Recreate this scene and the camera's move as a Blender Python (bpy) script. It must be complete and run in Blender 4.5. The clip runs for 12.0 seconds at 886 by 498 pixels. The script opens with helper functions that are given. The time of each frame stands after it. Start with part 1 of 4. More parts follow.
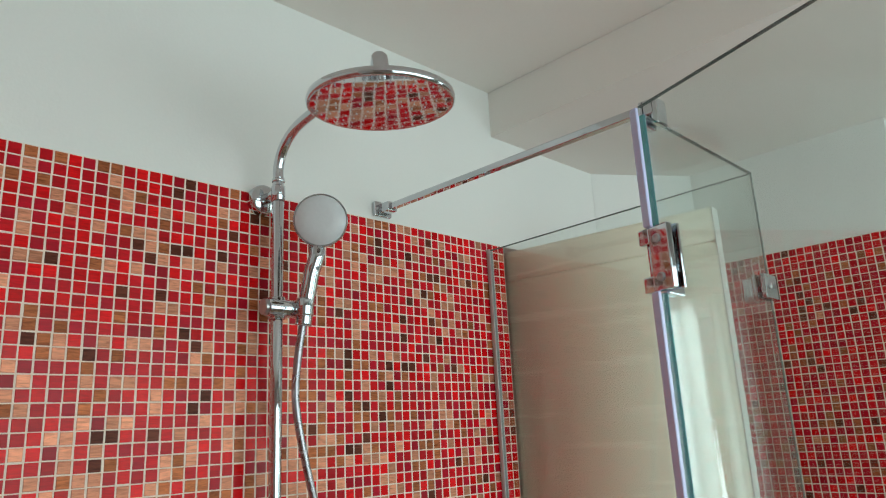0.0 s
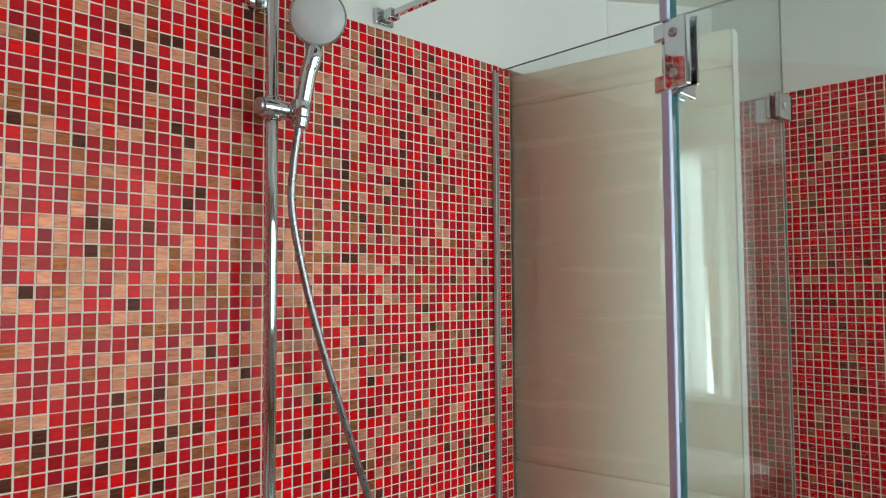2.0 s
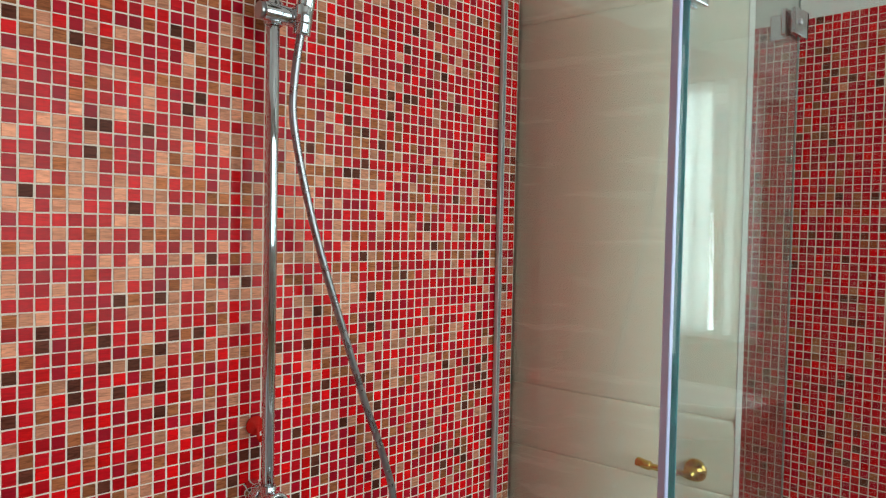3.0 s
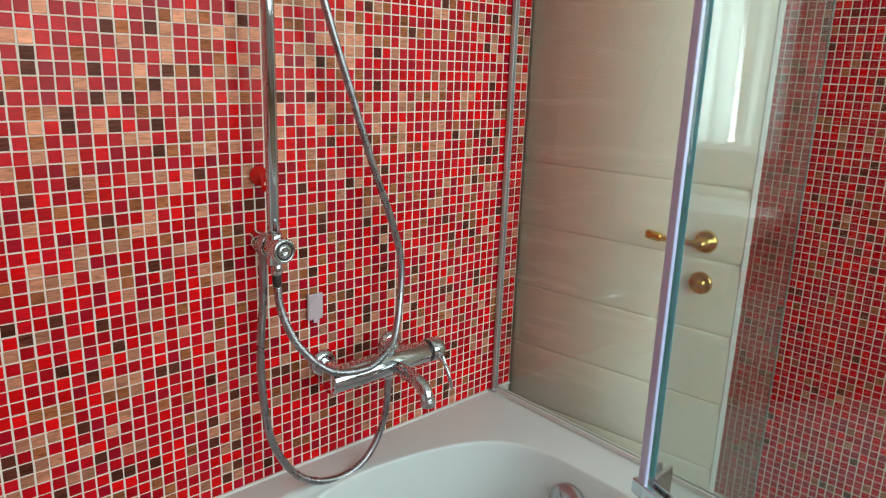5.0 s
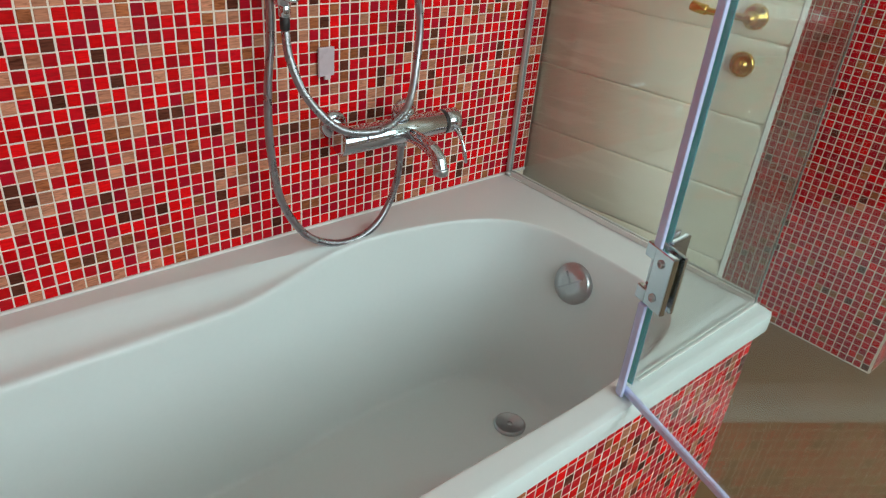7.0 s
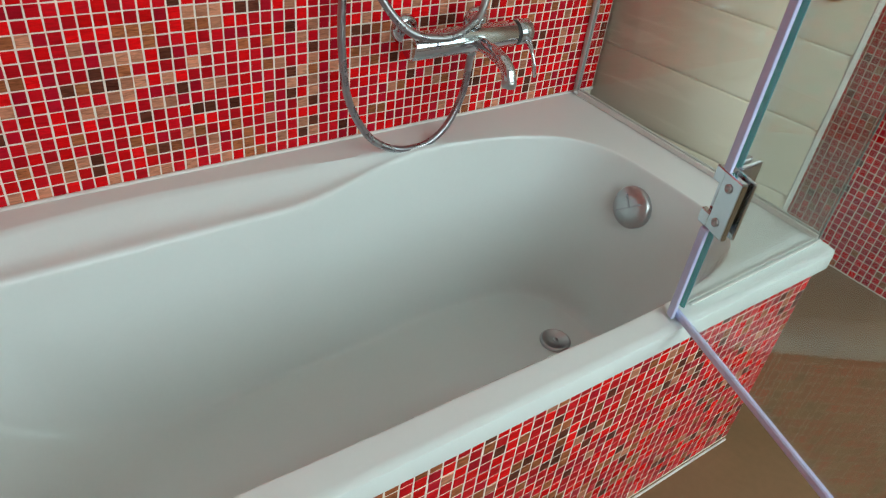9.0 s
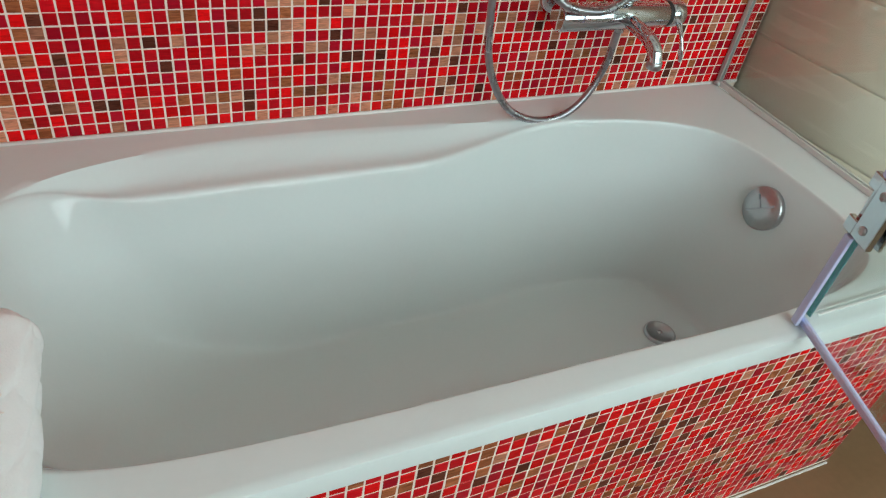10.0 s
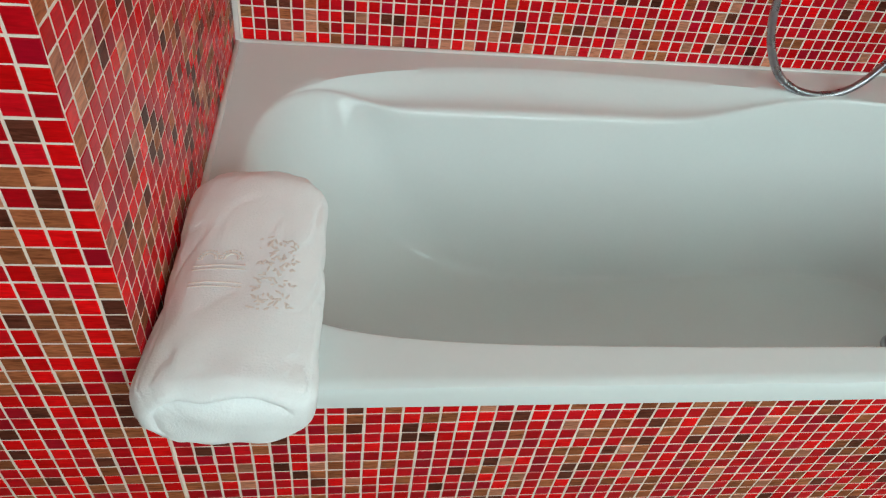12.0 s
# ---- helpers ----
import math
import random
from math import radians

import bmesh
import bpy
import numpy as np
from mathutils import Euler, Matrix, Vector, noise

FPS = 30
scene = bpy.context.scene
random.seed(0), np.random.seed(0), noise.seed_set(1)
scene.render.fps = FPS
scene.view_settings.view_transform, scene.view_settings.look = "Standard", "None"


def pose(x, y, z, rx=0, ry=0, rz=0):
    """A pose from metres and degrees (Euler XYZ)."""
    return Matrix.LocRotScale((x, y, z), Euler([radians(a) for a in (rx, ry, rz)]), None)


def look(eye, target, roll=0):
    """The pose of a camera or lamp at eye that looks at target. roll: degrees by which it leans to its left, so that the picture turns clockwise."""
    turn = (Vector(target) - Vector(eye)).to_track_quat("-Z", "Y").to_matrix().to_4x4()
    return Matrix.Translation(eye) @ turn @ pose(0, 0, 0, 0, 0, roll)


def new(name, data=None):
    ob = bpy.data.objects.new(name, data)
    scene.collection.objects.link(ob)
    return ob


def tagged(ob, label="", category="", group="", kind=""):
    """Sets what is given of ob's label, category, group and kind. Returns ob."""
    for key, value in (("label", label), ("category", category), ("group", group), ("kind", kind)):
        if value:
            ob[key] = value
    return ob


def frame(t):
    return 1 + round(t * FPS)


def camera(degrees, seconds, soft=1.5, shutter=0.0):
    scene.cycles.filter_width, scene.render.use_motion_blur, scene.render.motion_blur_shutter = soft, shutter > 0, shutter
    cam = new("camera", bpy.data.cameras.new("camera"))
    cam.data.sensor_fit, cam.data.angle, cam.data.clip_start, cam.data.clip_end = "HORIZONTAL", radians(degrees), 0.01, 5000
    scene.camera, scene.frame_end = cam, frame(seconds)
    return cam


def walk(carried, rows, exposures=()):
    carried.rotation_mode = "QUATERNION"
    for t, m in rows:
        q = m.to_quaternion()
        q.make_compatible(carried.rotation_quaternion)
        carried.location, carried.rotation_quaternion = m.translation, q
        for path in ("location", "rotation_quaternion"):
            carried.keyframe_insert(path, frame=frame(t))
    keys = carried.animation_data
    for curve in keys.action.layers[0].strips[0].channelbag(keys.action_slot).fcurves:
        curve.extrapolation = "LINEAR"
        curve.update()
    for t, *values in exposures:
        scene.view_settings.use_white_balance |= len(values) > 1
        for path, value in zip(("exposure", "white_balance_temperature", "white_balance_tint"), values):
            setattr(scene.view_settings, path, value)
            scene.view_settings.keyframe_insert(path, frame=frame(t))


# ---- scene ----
cam = camera(64.3, 12.0, soft=1.2)
EXPOSURES = [(0, -0.87), (1, -0.88), (2.5, -0.8), (5.5, -0.6), (7, -0.6), (9.5, -0.6), (12, -0.54)]
PATH = [
    (0, (0.29, -1.227, 1.728), (1.648, 0.152, 2.232), -2.8),
    (0.5, (0.298, -1.213, 1.711), (1.659, 0.186, 2.145), -2.4),
    (1, (0.308, -1.206, 1.687), (1.679, 0.214, 2.006), -1.7),
    (1.5, (0.316, -1.203, 1.669), (1.7, 0.227, 1.871), -1.1),
    (2, (0.322, -1.2, 1.643), (1.711, 0.236, 1.75), -0.3),
    (2.5, (0.325, -1.2, 1.624), (1.714, 0.238, 1.644), 0.5),
    (2.7, (0.328, -1.202, 1.616), (1.712, 0.242, 1.599), 0.9),
    (4.3, (0.363, -1.206, 1.474), (1.696, 0.255, 1.172), 1.3),
    (4.5, (0.366, -1.205, 1.457), (1.69, 0.248, 1.091), 1.4),
    (5, (0.368, -1.191, 1.424), (1.68, 0.232, 0.917), 2.0),
    (5.5, (0.371, -1.184, 1.391), (1.659, 0.216, 0.773), 2.9),
    (6, (0.377, -1.176, 1.36), (1.632, 0.185, 0.603), 4.0),
    (6.5, (0.384, -1.176, 1.326), (1.597, 0.144, 0.439), 4.8),
    (7, (0.386, -1.173, 1.307), (1.564, 0.109, 0.322), 5.4),
    (7.2, (0.384, -1.17, 1.302), (1.55, 0.096, 0.283), 5.7),
    (8.8, (0.364, -1.181, 1.3), (1.405, 0.062, 0.13), 7.2),
    (9, (0.355, -1.183, 1.296), (1.364, 0.075, 0.114), 7.6),
    (9.5, (0.33, -1.187, 1.286), (1.228, 0.12, 0.067), 8.6),
    (10, (0.306, -1.184, 1.283), (1.069, 0.165, 0.018), 9.9),
    (10.5, (0.29, -1.196, 1.269), (0.891, 0.196, -0.035), 10.4),
    (11, (0.248, -1.185, 1.276), (0.712, 0.202, -0.089), 10.7),
    (11.5, (0.224, -1.214, 1.232), (0.567, 0.221, -0.119), 8.8),
    (12, (0.2, -1.212, 1.243), (0.477, 0.199, -0.147), 8.6),
]
walk(cam, [(t, look(eye, target, roll)) for t, eye, target, roll in PATH], EXPOSURES)

# ---- light ----
world = bpy.data.worlds.new("world")
scene.world = world
world.use_nodes = True
wn = world.node_tree
sky = wn.nodes.new("ShaderNodeTexSky")
sky.sky_type = "NISHITA"
sky.sun_disc = False
sky.sun_elevation, sky.sun_rotation = radians(40), radians(150)
wn.nodes["Background"].inputs["Strength"].default_value = 0.1
wn.links.new(sky.outputs["Color"], wn.nodes["Background"].inputs["Color"])


def window_lamp(name, size_x, size_y, m, watts, colour):
    data = bpy.data.lights.new(name, "AREA")
    data.shape, data.size, data.size_y, data.energy, data.color = "RECTANGLE", size_x, size_y, watts, colour
    ob = new(name, data)
    ob.matrix_world = m
    return ob


DAY = (0.84, 1.0, 1.01)
window_lamp("daylight_back", 2.9, 1.35, look((1.5, -2.66, 1.68), (1.5, 0, 1.25)), 76, DAY)
window_lamp("daylight_right", 0.42, 1.18, look((3.76, -1.99, 1.69), (0, -1.99, 1.4)), 20, DAY)

# ---- materials ----


def material(name):
    m = bpy.data.materials.new(name)
    m.use_nodes = True
    return m, m.node_tree, m.node_tree.nodes["Principled BSDF"]


def node(t, kind, **values):
    n = t.nodes.new(kind)
    for key, value in values.items():
        n.inputs[key].default_value = value
    return n


def ramp(t, stops, constant=False):
    r = t.nodes.new("ShaderNodeValToRGB")
    r.color_ramp.interpolation = "CONSTANT" if constant else "LINEAR"
    while len(r.color_ramp.elements) < len(stops):
        r.color_ramp.elements.new(0.5)
    for e, (p, c) in zip(r.color_ramp.elements, stops):
        e.position, e.color = p, (*c, 1)
    return r


def bump(t, p, height, strength, distance=0.002):
    b = node(t, "ShaderNodeBump", Strength=strength, Distance=distance)
    t.links.new(height, b.inputs["Height"])
    t.links.new(b.outputs["Normal"], p.inputs["Normal"])


def surface(name, low, high, rough, metal=0.0, scale=6.0, fine=120.0, relief=0.15, coat=0.0, spread=0.08, stretch=(1, 1, 1)):
    """A material that varies at two scales, with fine relief."""
    m, t, p = material(name)
    c = node(t, "ShaderNodeTexCoord")
    g = node(t, "ShaderNodeMapping")
    g.inputs["Scale"].default_value = stretch
    t.links.new(c.outputs["Object"], g.inputs["Vector"])
    a = node(t, "ShaderNodeTexNoise", Scale=scale, Detail=5.0)
    b = node(t, "ShaderNodeTexNoise", Scale=fine, Detail=3.0)
    for n in (a, b):
        t.links.new(g.outputs["Vector"], n.inputs["Vector"])
    mix = node(t, "ShaderNodeMath")
    mix.operation = "MULTIPLY_ADD"
    mix.inputs[1].default_value = 0.3
    t.links.new(b.outputs["Fac"], mix.inputs[0])
    half = node(t, "ShaderNodeMath")
    half.operation = "MULTIPLY"
    half.inputs[1].default_value = 0.7
    t.links.new(a.outputs["Fac"], half.inputs[0])
    t.links.new(half.outputs[0], mix.inputs[2])
    r = ramp(t, ((0.3, low), (0.7, high)))
    t.links.new(mix.outputs[0], r.inputs["Fac"])
    t.links.new(r.outputs["Color"], p.inputs["Base Color"])
    rr = node(t, "ShaderNodeMapRange")
    rr.inputs["To Min"].default_value, rr.inputs["To Max"].default_value = max(0.02, rough - spread), rough + spread
    t.links.new(a.outputs["Fac"], rr.inputs["Value"])
    t.links.new(rr.outputs["Result"], p.inputs["Roughness"])
    p.inputs["Metallic"].default_value = metal
    p.inputs["Coat Weight"].default_value = coat
    p.inputs["Coat Roughness"].default_value = 0.06
    if relief:
        bump(t, p, b.outputs["Fac"], relief)
    return m


PLASTER = surface("white_plaster", (0.80, 0.82, 0.79), (0.84, 0.86, 0.83), 0.75, relief=0.12, scale=2.5, fine=160)
CEILING = surface("ceiling_paint", (0.82, 0.79, 0.74), (0.86, 0.83, 0.78), 0.8, relief=0.1, scale=2.0, fine=160)
GROUT = surface("cream_grout", (0.83, 0.71, 0.60), (0.92, 0.81, 0.70), 0.8, relief=0.4, scale=14, fine=300)
SILICONE = surface("white_silicone", (0.74, 0.73, 0.70), (0.82, 0.81, 0.78), 0.4, relief=0.05)
ACRYLIC = surface("white_acrylic", (0.725, 0.795, 0.785), (0.755, 0.825, 0.815), 0.06, relief=0.0, scale=3, coat=0.0, spread=0.015)
ACRYLIC.node_tree.nodes["Principled BSDF"].inputs["Specular IOR Level"].default_value = 0.45
CHROME = surface("chrome", (0.56, 0.58, 0.61), (0.63, 0.65, 0.68), 0.045, metal=1.0, relief=0.02, scale=12, spread=0.02)
CHROME_DULL = surface("brushed_chrome", (0.44, 0.45, 0.46), (0.54, 0.55, 0.56), 0.30, metal=1.0, relief=0.05, scale=20, spread=0.05)
STEEL_HOSE = surface("steel_hose", (0.34, 0.335, 0.36), (0.44, 0.435, 0.46), 0.28, metal=1.0, relief=0.1, scale=30)
ALUMINIUM = surface("satin_aluminium", (0.50, 0.52, 0.51), (0.60, 0.61, 0.60), 0.4, metal=0.35, relief=0.03)
BLACK = surface("black_rubber", (0.015, 0.015, 0.016), (0.03, 0.03, 0.03), 0.5)
BRASS = surface("polished_brass", (0.72, 0.46, 0.13), (0.82, 0.55, 0.18), 0.16, metal=1.0, relief=0.02, scale=20)
DOOR = surface("beige_lacquer", (0.85, 0.765, 0.60), (0.89, 0.815, 0.66), 0.26, relief=0.25, scale=3, fine=40, coat=0.4, stretch=(1, 1, 9))
DOOR_EDGE = surface("white_lacquer_edge", (0.82, 0.82, 0.79), (0.86, 0.86, 0.83), 0.4)
FLOOR = surface("brown_floor", (0.19, 0.115, 0.055), (0.25, 0.155, 0.08), 0.35, relief=0.1, scale=4, fine=60)
BEIGE_TILE = surface("beige_wall_tile", (0.30, 0.26, 0.21), (0.38, 0.34, 0.28), 0.35, relief=0.5, scale=3, fine=30, stretch=(1, 1, 8))
TOWEL = surface("white_terry", (0.88, 0.93, 0.93), (0.93, 0.97, 0.97), 0.95, relief=0.4, scale=25, fine=420)
THREAD = surface("cream_thread", (0.87, 0.83, 0.77), (0.91, 0.88, 0.83), 0.8, relief=1.0, scale=60, fine=900)
HANDSET_FACE = surface("grey_spray_face", (0.60, 0.63, 0.64), (0.68, 0.71, 0.72), 0.35)
WHITE_CERAMIC = surface("white_ceramic", (0.8, 0.8, 0.78), (0.84, 0.84, 0.82), 0.1)
RED_PLASTIC = surface("red_plastic", (0.75, 0.010, 0.006), (0.9, 0.02, 0.012), 0.2)
PINK_PLASTIC = surface("pale_lilac_plastic", (0.56, 0.44, 0.47), (0.66, 0.54, 0.57), 0.3)
SEAL = surface("lilac_seal", (0.55, 0.60, 0.88), (0.64, 0.69, 0.95), 0.25, relief=0.02, coat=0.4)
GLASS_EDGE = surface("green_glass_edge", (0.008, 0.19, 0.15), (0.02, 0.32, 0.26), 0.25, relief=0.05, scale=30, coat=0.0)
DARK_EDGE = surface("grey_glass_edge", (0.10, 0.13, 0.12), (0.2, 0.24, 0.22), 0.12, relief=0.02)
PVC = surface("white_window_frame", (0.78, 0.78, 0.77), (0.83, 0.83, 0.82), 0.4)


def glass(name, tint):
    m, t, p = material(name)
    t.nodes.remove(p)
    clear = node(t, "ShaderNodeBsdfTransparent", Color=(*tint, 1))
    gloss = node(t, "ShaderNodeBsdfGlossy", Roughness=0.01)
    f = t.nodes.new("ShaderNodeLayerWeight")
    power = node(t, "ShaderNodeMath")
    power.operation = "POWER"
    power.inputs[1].default_value = 5.0
    t.links.new(f.outputs["Facing"], power.inputs[0])
    share = node(t, "ShaderNodeMath")
    share.operation = "MULTIPLY_ADD"
    share.inputs[1].default_value, share.inputs[2].default_value = 0.9, 0.065
    t.links.new(power.outputs[0], share.inputs[0])
    mix = t.nodes.new("ShaderNodeMixShader")
    t.links.new(share.outputs[0], mix.inputs["Fac"])
    t.links.new(clear.outputs[0], mix.inputs[1])
    t.links.new(gloss.outputs[0], mix.inputs[2])
    t.links.new(mix.outputs[0], t.nodes["Material Output"].inputs["Surface"])
    return m


GLASS = glass("clear_glass", (0.962, 0.982, 0.971))


def curtain_cloth():
    m, t, p = material("white_curtain")
    t.nodes.remove(p)
    d = node(t, "ShaderNodeBsdfDiffuse", Color=(0.82, 0.85, 0.84, 1))
    l = node(t, "ShaderNodeBsdfTranslucent", Color=(0.82, 0.9, 0.88, 1))
    mix = t.nodes.new("ShaderNodeMixShader")
    mix.inputs["Fac"].default_value = 0.6
    t.links.new(d.outputs[0], mix.inputs[1])
    t.links.new(l.outputs[0], mix.inputs[2])
    t.links.new(mix.outputs[0], t.nodes["Material Output"].inputs["Surface"])
    return m


CURTAIN = curtain_cloth()

# red glass tiles, and streaked brown ones with a metallic shimmer: colour, shimmer, roughness, depth of the streaks
TILE_KINDS = {
    "red": ((0.57, 0.003, 0.010), 0.0, 0.30, 0.5),
    "bright_red": ((0.75, 0.004, 0.006), 0.0, 0.26, 0.45),
    "wine": ((0.45, 0.003, 0.017), 0.0, 0.30, 0.40),
    "amber": ((0.62, 0.255, 0.155), 0.38, 0.42, 0.8),
    "brown": ((0.41, 0.128, 0.052), 0.22, 0.40, 1.0),
    "dark": ((0.13, 0.036, 0.022), 0.08, 0.34, 1.0),
}


def mosaic(name, kind, per_object):
    """Glass mosaic of one colour; every tile differs a little in tone, with wavy streaks along it."""
    colour, shimmer, rough, depth = TILE_KINDS[kind]
    m, t, p = material(name)
    if per_object:
        rnd = t.nodes.new("ShaderNodeObjectInfo").outputs["Random"]
    else:
        rnd = t.nodes.new("ShaderNodeNewGeometry").outputs["Random Per Island"]
    c = node(t, "ShaderNodeNewGeometry")
    g = node(t, "ShaderNodeMapping")
    g.inputs["Scale"].default_value = (34, 34, 230)
    t.links.new(c.outputs["Position"], g.inputs["Vector"])
    w = node(t, "ShaderNodeTexNoise", Scale=1.0, Detail=4.0, Distortion=1.4)
    w.noise_dimensions = "4D"
    far = node(t, "ShaderNodeMath")
    far.operation = "MULTIPLY"
    far.inputs[1].default_value = 61.0
    t.links.new(rnd, far.inputs[0])
    t.links.new(far.outputs[0], w.inputs["W"])
    t.links.new(g.outputs["Vector"], w.inputs["Vector"])
    tone = ramp(t, ((0.3, (0.52, 0.46, 0.42)), (0.52, (1, 1, 1)), (0.75, (1.38, 1.36, 1.30))))
    t.links.new(w.outputs["Fac"], tone.inputs["Fac"])
    each = ramp(t, ((0.0, tuple(v * 0.74 for v in colour)), (0.5, colour), (1.0, tuple(min(0.95, v * 1.26) for v in colour))))
    t.links.new(rnd, each.inputs["Fac"])
    mix = t.nodes.new("ShaderNodeMix")
    mix.data_type, mix.blend_type = "RGBA", "MULTIPLY"
    mix.inputs["Factor"].default_value = depth
    t.links.new(each.outputs["Color"], mix.inputs["A"])
    t.links.new(tone.outputs["Color"], mix.inputs["B"])
    t.links.new(mix.outputs["Result"], p.inputs["Base Color"])
    p.inputs["Metallic"].default_value = shimmer
    p.inputs["Roughness"].default_value = rough
    p.inputs["Specular IOR Level"].default_value = 0.06 if shimmer else 0.16
    p.inputs["Coat Weight"].default_value = 0.02 if shimmer else 0.06
    p.inputs["Coat Roughness"].default_value = 0.10
    wob = node(t, "ShaderNodeTexNoise", Scale=70.0, Detail=2.0)
    t.links.new(c.outputs["Position"], wob.inputs["Vector"])
    bump(t, p, wob.outputs["Fac"], 0.2, 0.0015)
    return m


PIECE_MOSAIC = [mosaic(kind + "_mosaic", kind, True) for kind in TILE_KINDS]
FIELD_MOSAIC = [mosaic(kind + "_mosaic_field", kind, False) for kind in TILE_KINDS]

# ---- building helpers ----


def part(name, bm, mat, parent=None, label=""):
    mesh = bpy.data.meshes.new(name)
    bm.normal_update()
    bm.to_mesh(mesh)
    bm.free()
    mesh.materials.append(mat)
    ob = new(name, mesh)
    if parent:
        ob.parent = parent
    if label:
        ob["label"] = label
    return ob


def thing(name, label, category, kind="", group=""):
    return tagged(new(name), label, category, group, kind)


def box(lo, hi, bevel=0.0, segments=2, m=None):
    bm = bmesh.new()
    bmesh.ops.create_cube(bm, size=1)
    for v in bm.verts:
        v.co = Vector([lo[i] + (v.co[i] + 0.5) * (hi[i] - lo[i]) for i in range(3)])
    if bevel:
        bmesh.ops.bevel(bm, geom=bm.edges[:], offset=bevel, segments=segments, profile=0.6, affect="EDGES")
    if m:
        bm.transform(m)
    return bm


def smooth(bm):
    for f in bm.faces:
        f.smooth = True
    return bm


def frame_of(axis):
    """A rotation that takes z to the axis."""
    return Vector((0, 0, 1)).rotation_difference(Vector(axis).normalized()).to_matrix().to_4x4()


def lathe(profile, base, axis=(0, 0, 1), n=32):
    """Turns (radius, height) pairs round an axis."""
    bm = bmesh.new()
    m = Matrix.Translation(base) @ frame_of(axis)
    rings = []
    for r, z in profile:
        rings.append([bm.verts.new(m @ Vector((r * math.cos(2 * math.pi * k / n), r * math.sin(2 * math.pi * k / n), z))) for k in range(n)])
    for a, b in zip(rings, rings[1:]):
        for k in range(n):
            bm.faces.new((a[k], a[(k + 1) % n], b[(k + 1) % n], b[k]))
    bm.faces.new(list(reversed(rings[0])))
    bm.faces.new(rings[-1])
    for f in bm.faces:
        f.smooth = len(f.verts) == 4
    for e in bm.edges:
        if len(e.link_faces) == 2 and e.calc_face_angle(0) > radians(38):
            e.smooth = False
    return bm


def rod(a, b, r, bevel=0.0015, n=28):
    a, b = Vector(a), Vector(b)
    h = (b - a).length
    return lathe(((r - bevel, 0), (r, bevel), (r, h - bevel), (r - bevel, h)), a, b - a, n)


def spline(points, per=10):
    pts = [Vector(p) for p in points]
    pts = [pts[0] * 2 - pts[1], *pts, pts[-1] * 2 - pts[-2]]
    out = []
    for i in range(1, len(pts) - 2):
        a, b, c, d = pts[i - 1:i + 3]
        for k in range(per):
            s = k / per
            out.append(0.5 * (2 * b + (c - a) * s + (2 * a - 5 * b + 4 * c - d) * s * s + (3 * b - a - 3 * c + d) * s ** 3))
    out.append(pts[-2])
    return out


def tube(points, r, n=16, ribs=0.0, per=10, pitch=0.004):
    """A round tube along a smooth line; ribs gives the depth of a hose's winding."""
    line = spline(points, per)
    if ribs:
        dense = [line[0]]
        for a, b in zip(line, line[1:]):
            steps = max(1, round((b - a).length / (pitch / 2)))
            dense += [a.lerp(b, k / steps) for k in range(1, steps + 1)]
        line = dense
    bm = bmesh.new()
    rings, up = [], None
    for i, p in enumerate(line):
        d = (line[min(i + 1, len(line) - 1)] - line[max(i - 1, 0)]).normalized()
        if up is None:
            up = d.orthogonal().normalized()
        up = (up - d * up.dot(d)).normalized()
        side = d.cross(up)
        rr = r - (ribs if i % 2 else 0)
        rings.append([bm.verts.new(p + (up * math.cos(2 * math.pi * k / n) + side * math.sin(2 * math.pi * k / n)) * rr) for k in range(n)])
    for a, b in zip(rings, rings[1:]):
        for k in range(n):
            bm.faces.new((a[k], a[(k + 1) % n], b[(k + 1) % n], b[k]))
    bm.faces.new(list(reversed(rings[0])))
    bm.faces.new(rings[-1])
    return smooth(bm)


def joined(*meshes):
    bm = bmesh.new()
    for other in meshes:
        temp = bpy.data.meshes.new("temp")
        other.to_mesh(temp)
        other.free()
        bm.from_mesh(temp)
        bpy.data.meshes.remove(temp)
    return bm


# ---- plan ----
FLOOR_Z, CEIL_Z, SOFFIT_Z, TILE_TOP, RIM = 0.05, 2.677, 2.539, 2.215, 0.58
TUB_X, STUB_Y, PANEL_Y, RIM_Y = 1.660, -0.760, -0.7585, -0.763
JAMB = 1.728
RIGHT = 2.5
P = 0.0225

# ---- setting ----
floor = part("floor", box((-1.6, -2.9, -0.1), (4.0, 1.2, FLOOR_Z)), FLOOR)
tagged(floor, "plain warm brown bathroom floor", "floor", kind="structure")
ceiling = part("ceiling", box((-1.6, -2.9, CEIL_Z), (4.0, 1.2, CEIL_Z + 0.12)), CEILING)
tagged(ceiling, "matt off-white painted ceiling", "ceiling", kind="structure")
bulkhead = part("ceiling_bulkhead", box((1.712, -2.69, SOFFIT_Z), (3.79, 0.0, CEIL_Z - 0.001)), CEILING)
tagged(bulkhead, "lowered off-white ceiling box along the door side", "ceiling", kind="structure")


def corner_pier(x, y, z0, z1):
    """A splayed corner between the wall over the door and the side wall."""
    bm = bmesh.new()
    low, high = ([bm.verts.new((px, py, z)) for px, py in ((x, -0.001), (RIGHT + 0.003, -0.001), (RIGHT + 0.003, y))] for z in (z0, z1))
    bm.faces.new(low)
    bm.faces.new(list(reversed(high)))
    for k in range(3):
        bm.faces.new((low[k], high[k], high[(k + 1) % 3], low[(k + 1) % 3]))
    bmesh.ops.recalc_face_normals(bm, faces=bm.faces[:])
    return bm


